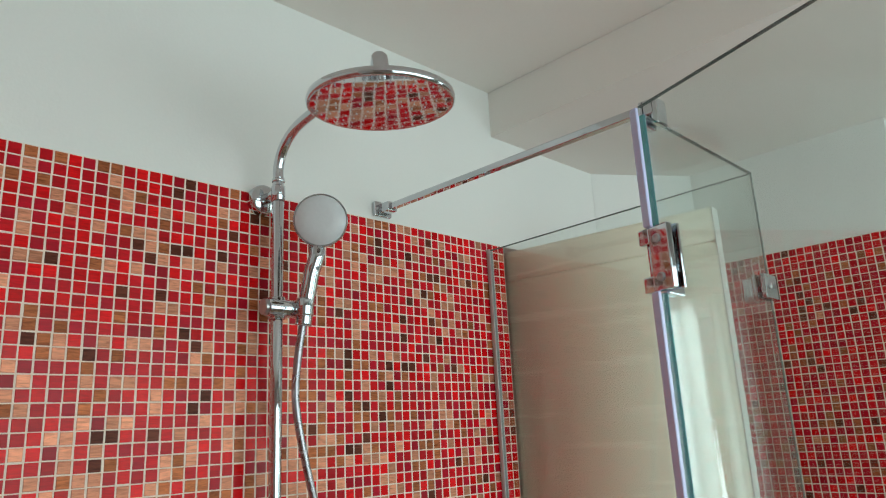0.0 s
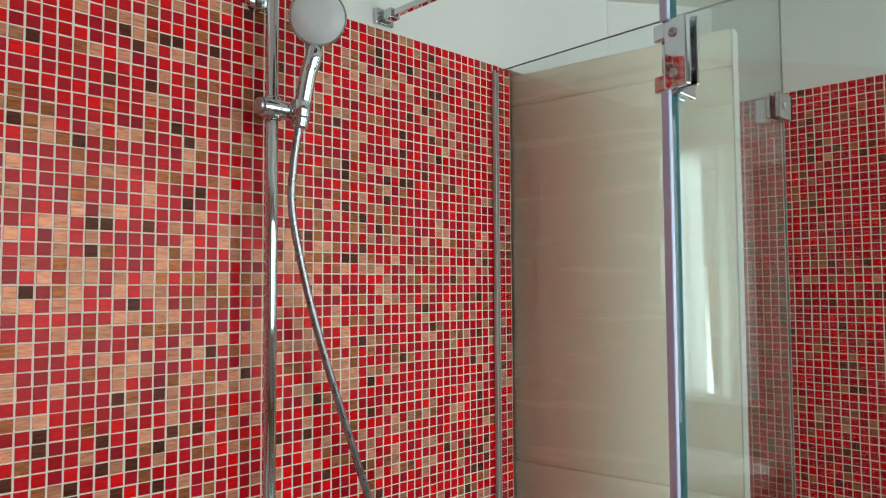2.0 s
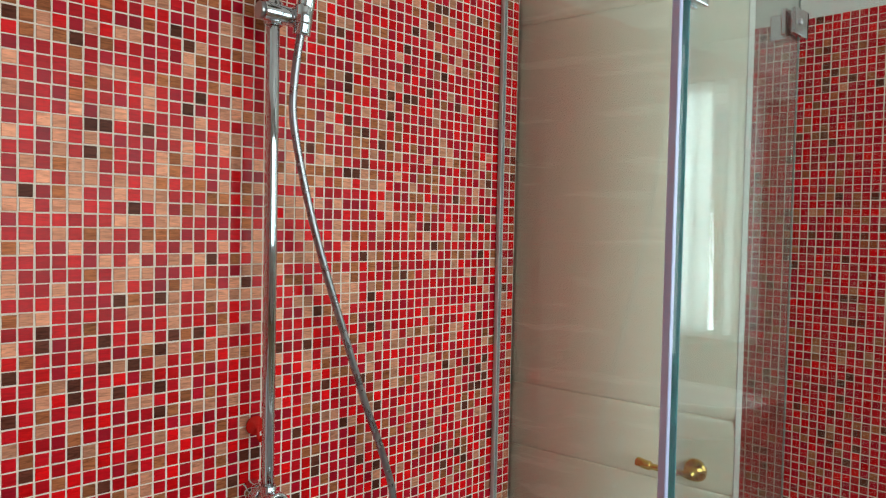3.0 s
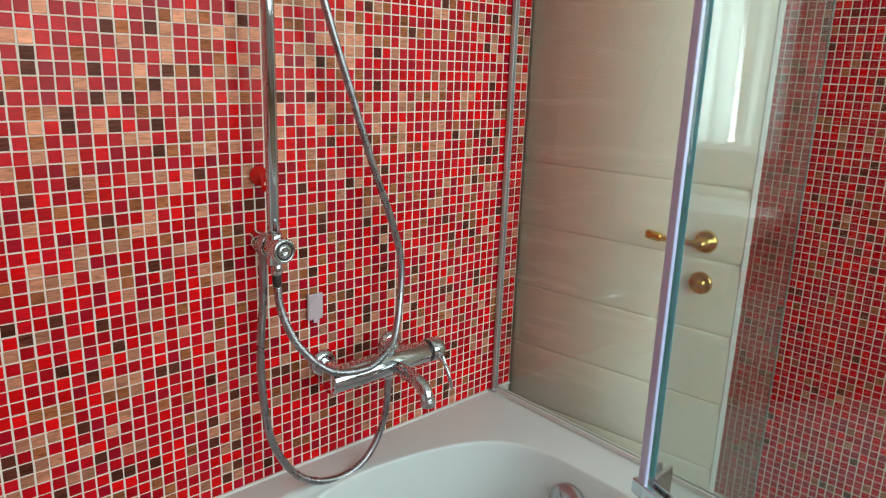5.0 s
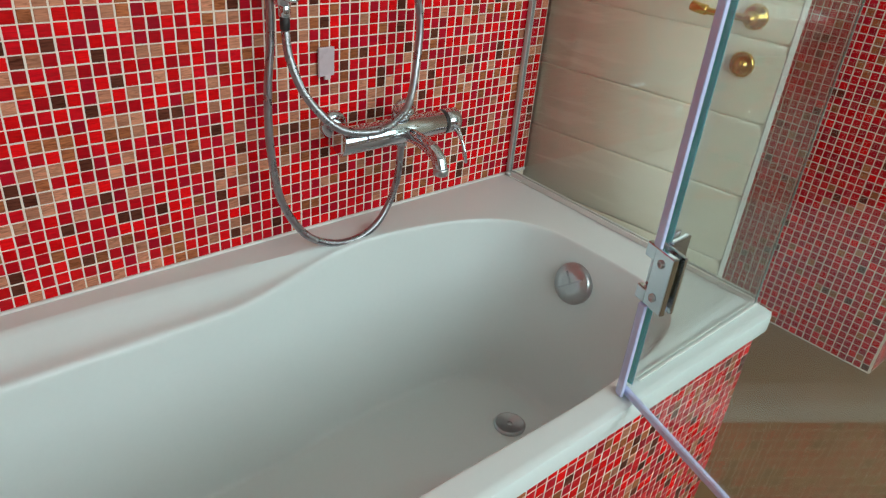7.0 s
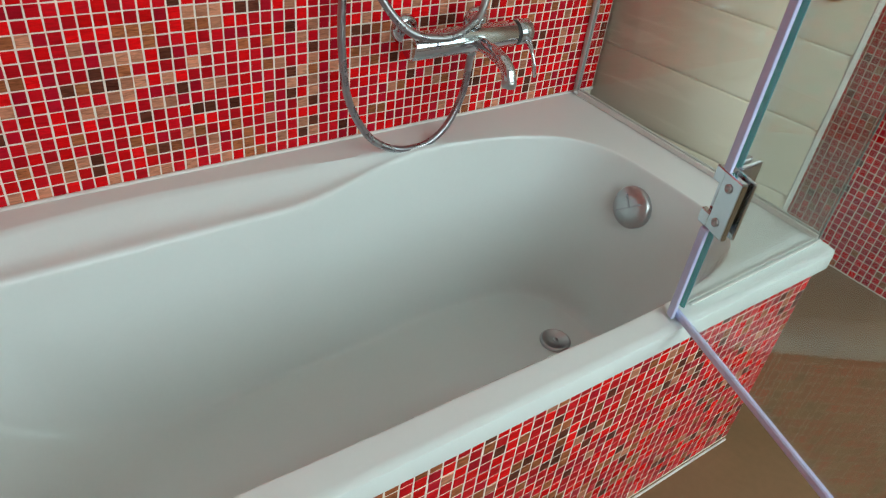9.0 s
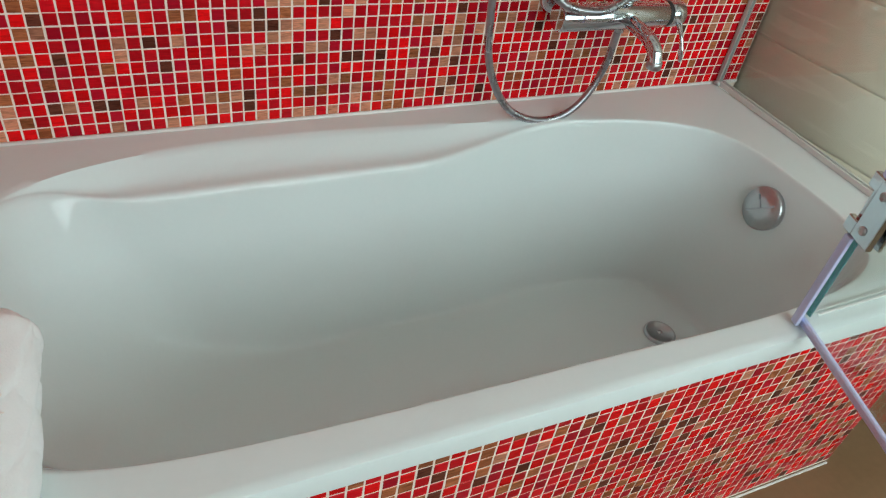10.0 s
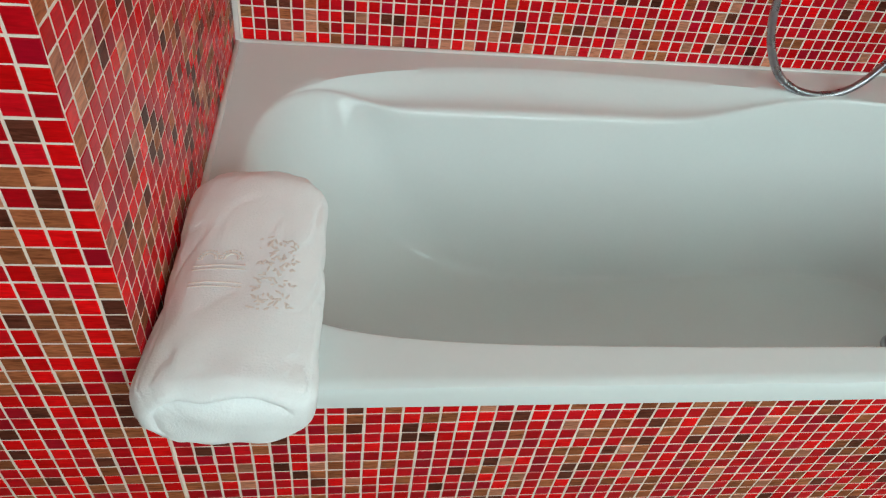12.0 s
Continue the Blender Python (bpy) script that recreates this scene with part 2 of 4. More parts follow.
wall_main = part("wall_main", joined(
    box((-1.2, 0, FLOOR_Z), (JAMB, 0.14, CEIL_Z)),
    box((JAMB, 0, TILE_TOP + 0.002), (RIGHT, 0.14, CEIL_Z)),
    box((2.44, 0, FLOOR_Z), (RIGHT, 0.14, TILE_TOP + 0.002)),
    corner_pier(2.205, -0.20, TILE_TOP + 0.003, SOFFIT_Z - 0.001)), PLASTER)
tagged(wall_main, "white plastered wall with red mosaic below", "wall", kind="structure")
wall_left = part("wall_left", box((-1.2, STUB_Y + 0.004, FLOOR_Z), (-0.004, -0.001, CEIL_Z)), PLASTER)
tagged(wall_left, "wall stub at the bath's end, clad in red mosaic", "wall", kind="structure")
wall_right = part("wall_right", box((RIGHT + 0.004, -0.79, FLOOR_Z), (RIGHT + 0.15, 0.139, CEIL_Z)), PLASTER)
tagged(wall_right, "white wall clad in red mosaic up to door height", "wall", kind="structure")
hall = part("wall_hall", joined(
    box((1.2, 1.05, FLOOR_Z), (3.8, 1.17, CEIL_Z)),
    box((1.3, 0.141, FLOOR_Z), (1.4, 1.05, CEIL_Z)),
    box((2.66, -0.6, FLOOR_Z), (2.76, 1.05, CEIL_Z))), PLASTER)
tagged(hall, "plain white walls of the passage behind the door", "wall", kind="structure")
# back wall with the wide curtained window, right wall with the narrow one
BX0, BX1, BZ0, BZ1 = 0.05, 2.95, 1.0, 2.35
wall_back = part("wall_back", joined(
    box((-1.6, -2.82, FLOOR_Z), (BX0, -2.7, CEIL_Z)), box((BX1, -2.82, FLOOR_Z), (3.8, -2.7, CEIL_Z)),
    box((BX0, -2.82, FLOOR_Z), (BX1, -2.7, BZ0)), box((BX0, -2.82, BZ1), (BX1, -2.7, CEIL_Z))), PLASTER)
tagged(wall_back, "white plastered wall with a wide window", "wall", kind="structure")
RY0, RY1, RZ0, RZ1 = -2.2, -1.58, 1.09, 2.29
wall_far = part("wall_far", joined(
    box((3.8, -2.82, FLOOR_Z), (3.92, RY0, CEIL_Z)), box((3.8, RY1, FLOOR_Z), (3.92, 1.1, CEIL_Z)),
    box((3.8, RY0, FLOOR_Z), (3.92, RY1, RZ0)), box((3.8, RY0, RZ1), (3.92, RY1, CEIL_Z))), PLASTER)
tagged(wall_far, "white plastered wall with a narrow window", "wall", kind="structure")
dado = part("wall_tiling", joined(box((3.79, -2.69, FLOOR_Z), (3.797, -0.6, RZ0 - 0.03)), box((3.79, -2.69, RZ0 - 0.03), (3.797, RY0 - 0.03, TILE_TOP)), box((3.79, RY1 + 0.03, RZ0 - 0.03), (3.797, -0.6, TILE_TOP))), BEIGE_TILE)
tagged(dado, "beige ribbed wall tiling round and below the window", "wall tiling", kind="structure")
wall_west = part("wall_west", box((-1.72, -2.82, FLOOR_Z), (-1.6, 0.14, CEIL_Z)), PLASTER)
tagged(wall_west, "plain white plastered wall", "wall", kind="structure")


def window(name, m, w, h, label):
    """A window in the xz plane of m, its lower left corner at the origin."""
    ob = thing(name, label, "window", kind="structure")
    f = 0.05
    part("window_frame", joined(box((0, -0.03, 0), (f, 0.03, h), 0.004), box((w - f, -0.03, 0), (w, 0.03, h), 0.004),
                                box((f, -0.03, 0), (w - f, 0.03, f), 0.004), box((f, -0.03, h - f), (w - f, 0.03, h), 0.004),
                                box((w / 2 - 0.04, -0.03, f), (w / 2 + 0.04, 0.03, h - f), 0.004)), PVC, ob)
    for x in (f, w / 2 + 0.04):
        pane = part("pane", box((x, -0.004, f), (x + w / 2 - f - 0.04, 0.004, h - f)), GLASS, ob)
        pane.visible_shadow = False
    ob.matrix_world = m
    return ob


window("window_1", Matrix.Translation((BX0, -2.77, BZ0)), BX1 - BX0, BZ1 - BZ0, "wide white window behind pale curtains")
window("window_2", Matrix.Translation((3.87, RY0, RZ0)) @ pose(0, 0, 0, 0, 0, 90), RY1 - RY0, RZ1 - RZ0, "narrow white window behind pale curtains")


def curtain(m, w, h, folds, label):
    bm = bmesh.new()
    n, rows = folds * 10, 8
    grid = []
    for j in range(rows + 1):
        z = h * j / rows
        grid.append([bm.verts.new((w * i / n, 0.034 * math.sin(2 * math.pi * folds * i / n + 0.5 * math.sin(i * 0.37)) * (0.6 + 0.4 * (1 - j / rows)), z)) for i in range(n + 1)])
    for a, b in zip(grid, grid[1:]):
        for i in range(n):
            bm.faces.new((a[i], a[i + 1], b[i + 1], b[i]))
    ob = part("curtain", smooth(bm), CURTAIN)
    ob.matrix_world = m
    return tagged(ob, label, "curtain", "window curtains")


curtain(Matrix.Translation((-0.07, -2.6, 0.95)), 0.3, 1.45, 4, "pale translucent curtain hanging before the wide window")
curtain(Matrix.Translation((2.73, -2.6, 0.95)), 0.34, 1.45, 4, "pale translucent curtain hanging before the wide window")
curtain(Matrix.Translation((3.68, -2.24, 1.10)) @ pose(0, 0, 0, 0, 0, 90), 0.49, 1.23, 5, "white curtain hanging before the narrow window")
curtain(Matrix.Translation((3.68, -1.69, 1.10)) @ pose(0, 0, 0, 0, 0, 90), 0.12, 1.23, 2, "white curtain hanging before the narrow window")

for lo, hi in (((-0.12, -2.699, 2.385), (3.12, -2.585, 2.41)), ((3.665, -2.26, 2.325), (3.799, -1.45, 2.35))):
    rail = part("curtain_rail", box(lo, hi, 0.004), PVC)
    tagged(rail, "slim white curtain rail fixed above the window", "curtain rail", "curtain rails")

basin = thing("washbasin", "white ceramic washbasin fixed to the beige tiled wall", "washbasin")
bowl = lathe(((0.10, -0.13), (0.20, -0.10), (0.27, -0.03), (0.285, 0.0), (0.275, 0.008), (0.25, 0.0), (0.22, -0.05), (0.12, -0.085), (0.001, -0.09)), (0, 0, 0), (0, 0, 1), 48)
bowl.transform(Matrix.Translation((3.54, -1.78, 0.82)) @ Matrix.Diagonal((0.85, 1.3, 1.5, 1.0)))
part("bowl", bowl, WHITE_CERAMIC, basin)
part("shelf", box((3.66, -2.08, 0.74), (3.789, -1.48, 0.828), 0.015, 3), WHITE_CERAMIC, basin)
part("waste", lathe(((0.022, 0), (0.022, 0.004), (0.001, 0.005)), (3.54, -1.78, 0.686), (0, 0, 1), 20), CHROME, basin)

# ---- bath ----


def bath():
    ob = thing("bathtub", "white acrylic built-in bathtub with a moulded armrest", "bathtub")
    n = 220
    bm = bmesh.new()
    cx, cy = 0.80, -0.383
    inner, bottom, outer = [], [], []

    def sup(a, b, e, c, s):
        return abs(c) ** (2 / e) * a * (1 if c >= 0 else -1), abs(s) ** (2 / e) * b * (1 if s >= 0 else -1)

    def step(a, b, v):
        v = min(1, max(0, (v - a) / (b - a)))
        return v * v * (3 - 2 * v)

    def opening(t):
        """The edge of the opening: it draws in from the wall towards the overflow."""
        c, s = math.cos(t), math.sin(t)
        x, y = sup(0.735 if c > 0 else 0.757, 1.0, 3.3 if s > 0 else 5.0, c, s)
        return x, y * (0.330 - 0.038 * step(0.45, 1.25, cx + x) if s > 0 else 0.322 + 0.012 * step(0.3, 1.2, cx + x))

    # even steps along the opening's edge
    ts, run = [], []
    for i in range(4001):
        t = 2 * math.pi * i / 4000
        ts.append(t)
        q = Vector(opening(t))
        run.append(run[-1] + (q - last).length if run else 0.0)
        last = q
    for k in range(n):
        t = float(np.interp(run[-1] * k / n, run, ts))
        c, s = math.cos(t), math.sin(t)
        x, y = opening(t)
        inner.append(Vector((cx + x, cy + y, 0)))
        x2, y2 = sup(0.56 if c > 0 else 0.40, (0.178 + 0.075 * max(0, c)) if s > 0 else 0.205, 3.0, c, s)
        bottom.append(Vector((0.885 + x2, -0.392 + y2, 0)))
        d = inner[-1] - Vector((cx, cy, 0))
        lim = min((TUB_X - cx) / d.x if d.x > 1e-6 else 9, (-0.002 - cx) / d.x if d.x < -1e-6 else 9,
                  (-0.002 - cy) / d.y if d.y > 1e-6 else 9, (RIM_Y - cy) / d.y if d.y < -1e-6 else 9)
        lim = min(v for v in (lim,) if v > 0)
        outer.append(Vector((cx, cy, 0)) + d * lim)
    # put a rim point on every outer corner
    for px, py in ((TUB_X, -0.002), (-0.002, -0.002), (-0.002, RIM_Y), (TUB_X, RIM_Y)):
        k = min(range(n), key=lambda i: (outer[i] - Vector((px, py, 0))).length)
        outer[k] = Vector((px, py, 0))
    plain = ((0.0, 0.58), (0.008, 0.5795), (0.02, 0.577), (0.04, 0.569), (0.06, 0.555), (0.085, 0.53), (0.12, 0.495), (0.17, 0.45), (0.23, 0.40), (0.30, 0.35),
             (0.38, 0.305), (0.47, 0.265), (0.57, 0.232), (0.67, 0.207), (0.77, 0.189), (0.86, 0.178), (0.93, 0.173), (1.0, 0.17))
    steep = ((0.0, 0.58), (0.012, 0.5795), (0.03, 0.577), (0.06, 0.569), (0.10, 0.553), (0.15, 0.525), (0.21, 0.485), (0.28, 0.435), (0.36, 0.38), (0.44, 0.33),
             (0.53, 0.274), (0.62, 0.222), (0.70, 0.190), (0.77, 0.177), (0.84, 0.172), (0.90, 0.1708), (0.95, 0.1702), (1.0, 0.17))

    # armrest: a hollow behind a raised lip, running out into the wall
    hollow = (0.0, 0.004, 0.014, 0.027, 0.036, 0.040, 0.040, 0.037, 0.033)
    rings = [[] for _ in range(len(hollow) + len(plain) - 1)]
    for k in range(n):
        p = inner[k]
        w = step(-0.30, -0.13, p.y) * step(0.10, 0.27, p.x) * (1 - step(0.80, 1.17, p.x))
        v = (1 - step(0.1, 0.5, p.x)) * (1 - step(0.16, 0.31, abs(p.y - cy)))
        lip_line = p.lerp(Vector((p.x, min(p.y, -0.148), 0)), w)
        lip_line += (bottom[k] - lip_line).normalized() * 0.008 * (1 - w)
        z_lip = RIM - hollow[-1] * w - 0.0008 * (1 - w)
        for j, dip in enumerate(hollow):
            f = j / (len(hollow) - 1)
            q = p.lerp(lip_line, f)
            rings[j].append(Vector((q.x, q.y, RIM - dip * w - 0.0008 * f * f * (1 - w))))
        for j in range(1, len(plain)):
            g0 = steep[j][0] * (1 - v) + plain[j][0] * v
            z0 = steep[j][1] * (1 - v) + plain[j][1] * v
            q = lip_line.lerp(bottom[k], g0)
            rings[len(hollow) - 1 + j].append(Vector((q.x, q.y, 0.17 + (z0 - 0.17) * (z_lip - 0.17) / (RIM - 0.17))))
    # soften every bend of the moulding
    for _ in range(10):
        rings = [ring if j < 1 or j > len(rings) - 2 else [(rings[j - 1][k] + rings[j + 1][k] + ring[k] * 2 + ring[k - 1] + ring[(k + 1) % n]) / 6 for k in range(n)] for j, ring in enumerate(rings)]
    rings = [[bm.verts.new(q) for q in ring] for ring in rings]
    for f in (0.75, 0.45, 0.15):
        rings.append([bm.verts.new((0.9 + (bottom[k].x - 0.9) * f, -0.392 + (bottom[k].y + 0.392) * f, 0.17 - 0.006 * (1 - f))) for k in range(n)])
    bm.faces.new(list(reversed(rings[-1])))
    lip = []
    for inset, z in ((0.018, RIM), (0.010, RIM), (0.003, RIM - 0.003), (0.0, RIM - 0.010), (0.0, RIM - 0.036), (0.004, RIM - 0.04), (0.03, RIM - 0.04)):
        ring = []
        for k in range(n):
            o = outer[k]
            x = min(o.x, TUB_X - inset)
            y = max(o.y, RIM_Y + inset)
            # round the free front corner
            r = 0.022
            qx, qy = x - (TUB_X - r), (RIM_Y + r) - y
            if qx > 0 and qy > 0:
                ln = math.hypot(qx, qy)
                lim = r - inset
                if ln > lim:
                    x, y = TUB_X - r + qx / ln * lim, RIM_Y + r - qy / ln * lim
            ring.append(bm.verts.new((x, y, z)))
        lip.append(ring)
    collar = [bm.verts.new((*inner[k].lerp(outer[k], 0.12).xy, RIM)) for k in range(n)]
    seq = list(reversed(lip)) + [collar] + rings
    for a, b in zip(seq, seq[1:]):
        for k in range(n):
            bm.faces.new((a[k], a[(k + 1) % n], b[(k + 1) % n], b[k]))
    bmesh.ops.recalc_face_normals(bm, faces=bm.faces[:])
    smooth(bm)
    for e in bm.edges:
        if len(e.link_faces) == 2 and e.calc_face_angle(0) > radians(40):
            e.smooth = False
    part("tub", bm, ACRYLIC, ob)
    # overflow with its turning cap
    axis = Vector((-0.97, 0.0, 0.24))
    over = part("overflow", lathe(((0.020, -0.03), (0.044, -0.008), (0.047, 0.0), (0.047, 0.012), (0.044, 0.017), (0.020, 0.0185), (0.001, 0.0185)), (1.511, -0.390, 0.495), axis, 40), CHROME_DULL, ob, "round satin chrome overflow cap")
    cap = joined(box((-0.002, -0.034, 0), (0.002, 0.034, 0.0025)), box((0, -0.002, 0), (0.03, 0.002, 0.0025)))
    cap.transform(Matrix.Translation(Vector((1.511, -0.390, 0.495)) + axis * 0.0175) @ frame_of(axis) @ pose(0, 0, 0, 0, 0, 40))
    part("cap_joint", cap, STEEL_HOSE, over)
    drain = part("drain", lathe(((0.020, -0.02), (0.036, -0.004), (0.037, 0.003), (0.034, 0.006), (0.031, 0.006), (0.030, 0.0035), (0.001, 0.004)), (1.352, -0.403, 0.171), (0, 0, 1), 36), CHROME_DULL, ob, "round dull chrome drain cover")
    part("drain_knob", lathe(((0.006, 0), (0.006, 0.0008), (0.001, 0.001)), (1.352, -0.403, 0.175), (0, 0, 1), 20), CHROME_DULL, drain)
    return ob


bath()
panel = part("bath_panel", box((-0.002, PANEL_Y + 0.004, FLOOR_Z), (1.608, PANEL_Y + 0.02, RIM - 0.041)), GROUT)
tagged(panel, "bath front clad in red glass mosaic with cream grout", "bath panel", kind="structure")
bead = part("silicone_bead", joined(
    rod((-0.003, -0.006, RIM), (JAMB, -0.004, RIM), 0.0045, n=12), rod((0.002, -0.004, RIM), (0.002, PANEL_Y, RIM), 0.005, n=12),
    rod((0.0, -0.004, RIM), (0.0, -0.004, TILE_TOP), 0.008, n=12),
    rod((0.0, PANEL_Y - 0.001, FLOOR_Z), (1.600, PANEL_Y - 0.001, FLOOR_Z), 0.0025, n=12)), SILICONE)
tagged(bead, "white silicone joints round and below the bath", "sealant", kind="structure")

# ---- glass enclosure ----
GX, GY, GZ0, GZ1 = 1.647, -0.720, 0.583, 2.192
HX, HY, WX = 1.207, -0.728, 1.662
UP_HINGE = 1.954
TURN = Vector((-0.30, -0.954, 0)).normalized()
RET = Vector((GX - 1.231, GY - HY, 0)).normalized()


def slab(a, b, z0, z1, t, bevel=0.0):
    """An upright slab of thickness t along the line a to b in plan."""
    a, b = Vector((*a, 0)), Vector((*b, 0))
    d = b - a
    m = Matrix.Translation((a.x, a.y, 0)) @ Matrix.Rotation(math.atan2(d.y, d.x), 4, "Z")
    return box((0, -t / 2, z0), (d.length, t / 2, z1), bevel, 1, m)


def clear(ob):
    ob.visible_shadow = False
    return ob


screen = thing("bath_screen", "frameless clear glass bath screen with chrome hinges, its leaf swung open", "shower screen")
end_pane = clear(part("end_pane", slab((WX, -0.014), (GX, GY + 0.004), GZ0, GZ1, 0.006), GLASS, screen))
part("pane_edge", slab((WX, -0.014), (GX, GY), GZ1, GZ1 + 0.0015, 0.006), DARK_EDGE, end_pane)
return_pane = clear(part("return_pane", slab((1.231, HY), (GX, GY), GZ0, GZ1, 0.006), GLASS, screen))
part("pane_edge", slab((1.2295, HY), (1.231, HY), GZ0, GZ1, 0.010), GLASS_EDGE, return_pane, "polished green glass edge")
part("pane_edge", slab((1.231, HY), (GX, GY), GZ1, GZ1 + 0.0015, 0.006), DARK_EDGE, return_pane)
part("pane_edge", slab((GX - 0.001, GY), (GX + 0.003, GY), GZ0, GZ1, 0.003), DARK_EDGE, return_pane)
far = Vector((HX, HY, 0)) + TURN * 0.60
near = Vector((HX, HY, 0)) + TURN * 0.012
leaf = clear(part("door_pane", slab(near.xy, far.xy, GZ0 + 0.012, GZ1, 0.006), GLASS, screen))
part("pane_edge", slab(near.xy, far.xy, GZ1, GZ1 + 0.0015, 0.006), DARK_EDGE, leaf)
sa, sb = Vector((HX, HY, 0)) - TURN * 0.004, far
part("bottom_seal", joined(slab(sa.xy, sb.xy, RIM + 0.001, RIM + 0.006, 0.004, 0.001), slab(sa.xy, sb.xy, RIM + 0.006, RIM + 0.016, 0.009, 0.002)), SEAL, leaf, "lilac plastic seal strip")
for z0, z1 in ((GZ0, 0.755), (0.851, UP_HINGE - 0.048), (UP_HINGE + 0.048, GZ1 - 0.004)):
    part("side_seal", joined(slab((HX - 0.015, HY - 0.004), (HX + 0.003, HY - 0.002), z0, z1, 0.009, 0.002), slab((HX - 0.016, HY - 0.014), (HX - 0.012, HY - 0.002), z0, z1, 0.006, 0.001)), SEAL, leaf, "lilac plastic seal strip")
# wall channel and the rail along the bath's end
part("wall_channel", joined(box((WX - 0.0065, -0.017, GZ0), (WX - 0.004, -0.006, GZ1 + 0.004), 0.001), box((WX + 0.004, -0.017, GZ0), (WX + 0.0065, -0.006, GZ1 + 0.004), 0.001),
                            box((WX - 0.005, -0.010, GZ0), (WX + 0.005, -0.006, GZ1 + 0.004))), ALUMINIUM, screen, "slim aluminium wall channel")
part("channel_clip", joined(box((WX - 0.014, -0.026, RIM + 0.001), (WX + 0.014, -0.008, RIM + 0.007), 0.003), lathe(((0.007, 0), (0.007, 0.004), (0.004, 0.006)), (WX - 0.013, -0.02, RIM + 0.006), (0, 0, 1), 16)), ALUMINIUM, screen, "small grey plastic clip")
part("foot_rail", joined(slab((WX - 0.006, -0.024), (GX - 0.006, GY), RIM + 0.001, RIM + 0.012, 0.0045), slab((WX + 0.006, -0.024), (GX + 0.006, GY), RIM + 0.001, RIM + 0.012, 0.0045)), SILICONE, screen)
part("foot_rail", joined(slab((1.251, HY + 0.004), (GX, GY + 0.005), RIM + 0.001, RIM + 0.004, 0.003), slab((1.251, HY - 0.004), (GX, GY - 0.005), RIM + 0.001, RIM + 0.004, 0.003)), SILICONE, screen)


def hinge(z):
    """Glass-to-glass hinge: paired plates on both panes round a knuckle."""
    h = 0.047
    base = Matrix.Translation((HX + 0.004, HY, z))
    mr = base @ Matrix.Rotation(math.atan2(RET.y, RET.x), 4, "Z")
    md = base @ Matrix.Rotation(math.atan2(TURN.y, TURN.x), 4, "Z")
    ob = part("hinge", joined(box((-0.004, -0.007, -0.026), (0.012, 0.007, 0.026), 0.003, 2, base), box((0.014, -0.014, -0.022), (0.034, 0.010, 0.022), 0.003, 2, md)), CHROME, screen, "square chrome glass hinge")
    for s in (-1, 1):
        y0, y1 = sorted((s * 0.004, s * 0.0125))
        part("plate", box((0.012, y0, -h), (0.060, y1, h), 0.002, 2, mr), CHROME, ob)
        y0, y1 = (-0.0150, -0.0055) if s < 0 else (0.0045, 0.0095)
        part("plate", joined(box((0.010, y0, -h), (0.048, y1, h), 0.002, 2, md), box((-0.010, y0, -h), (0.011, y1, -0.024), 0.002, 2, md), box((-0.010, y0, 0.024), (0.011, y1, h), 0.002, 2, md)), CHROME, ob)
    for zz in (-0.028, 0.028):
        for m, off in ((mr, 0.037), (md, 0.026)):
            side = 1 if m is mr else -1
            q = m @ Vector((off, side * (0.0125 if m is mr else 0.0150), zz))
            a = m.to_3x3() @ Vector((0, side, 0))
            part("screw", lathe(((0.0065, -0.001), (0.0065, 0.002), (0.005, 0.003), (0.003, 0.003), (0.0028, 0.0012), (0.0005, 0.0012)), q, a, 18), CHROME_DULL, ob)
    return ob


hinge(UP_HINGE)
hinge(0.803)
CLAMP_Z = 1.962
clamp = part("corner_clamp", joined(box((GX - 0.047, GY + 0.0035, CLAMP_Z - 0.023), (GX + 0.0035, GY + 0.0125, CLAMP_Z + 0.023), 0.002), box((GX - 0.047, GY - 0.0125, CLAMP_Z - 0.023), (GX + 0.0125, GY - 0.0035, CLAMP_Z + 0.023), 0.002),
                                    box((GX + 0.0035, GY - 0.0125, CLAMP_Z - 0.023), (GX + 0.0125, GY + 0.045, CLAMP_Z + 0.023), 0.002), box((GX - 0.0125, GY + 0.0125, CLAMP_Z - 0.023), (GX - 0.0035, GY + 0.045, CLAMP_Z + 0.023), 0.002)), CHROME, screen, "square chrome corner clamp")
part("screw", lathe(((0.006, -0.001), (0.006, 0.002), (0.004, 0.003), (0.001, 0.002)), (GX - 0.026, GY - 0.0125, CLAMP_Z), (0, -1, 0), 16), CHROME_DULL, clamp)

bar = thing("stabiliser_bar", "square chrome bar bracing the glass screen to the wall", "support bar")
b0, b1 = Vector((1.297, -0.03, 2.239)), Vector((1.268, HY + 0.012, 2.217))
bd = b1 - b0
bm_ = Matrix.Translation(b0) @ Matrix.Rotation(math.atan2(bd.y, bd.x), 4, "Z") @ Matrix.Rotation(-math.asin(bd.z / bd.length), 4, "Y")
part("bar", box((0, -0.007, -0.007), (bd.length, 0.007, 0.007), 0.0015, 2, bm_), CHROME, bar)
wb = part("wall_bracket", joined(box((1.272, -0.012, 2.222), (1.322, -0.001, 2.257), 0.003), box((1.283, -0.046, 2.228), (1.311, -0.011, 2.250), 0.003)), CHROME, bar)
part("screw", lathe(((0.003, 0), (0.003, 0.002), (0.001, 0.002)), (1.278, -0.012, 2.239), (0, -1, 0), 12), CHROME_DULL, wb)
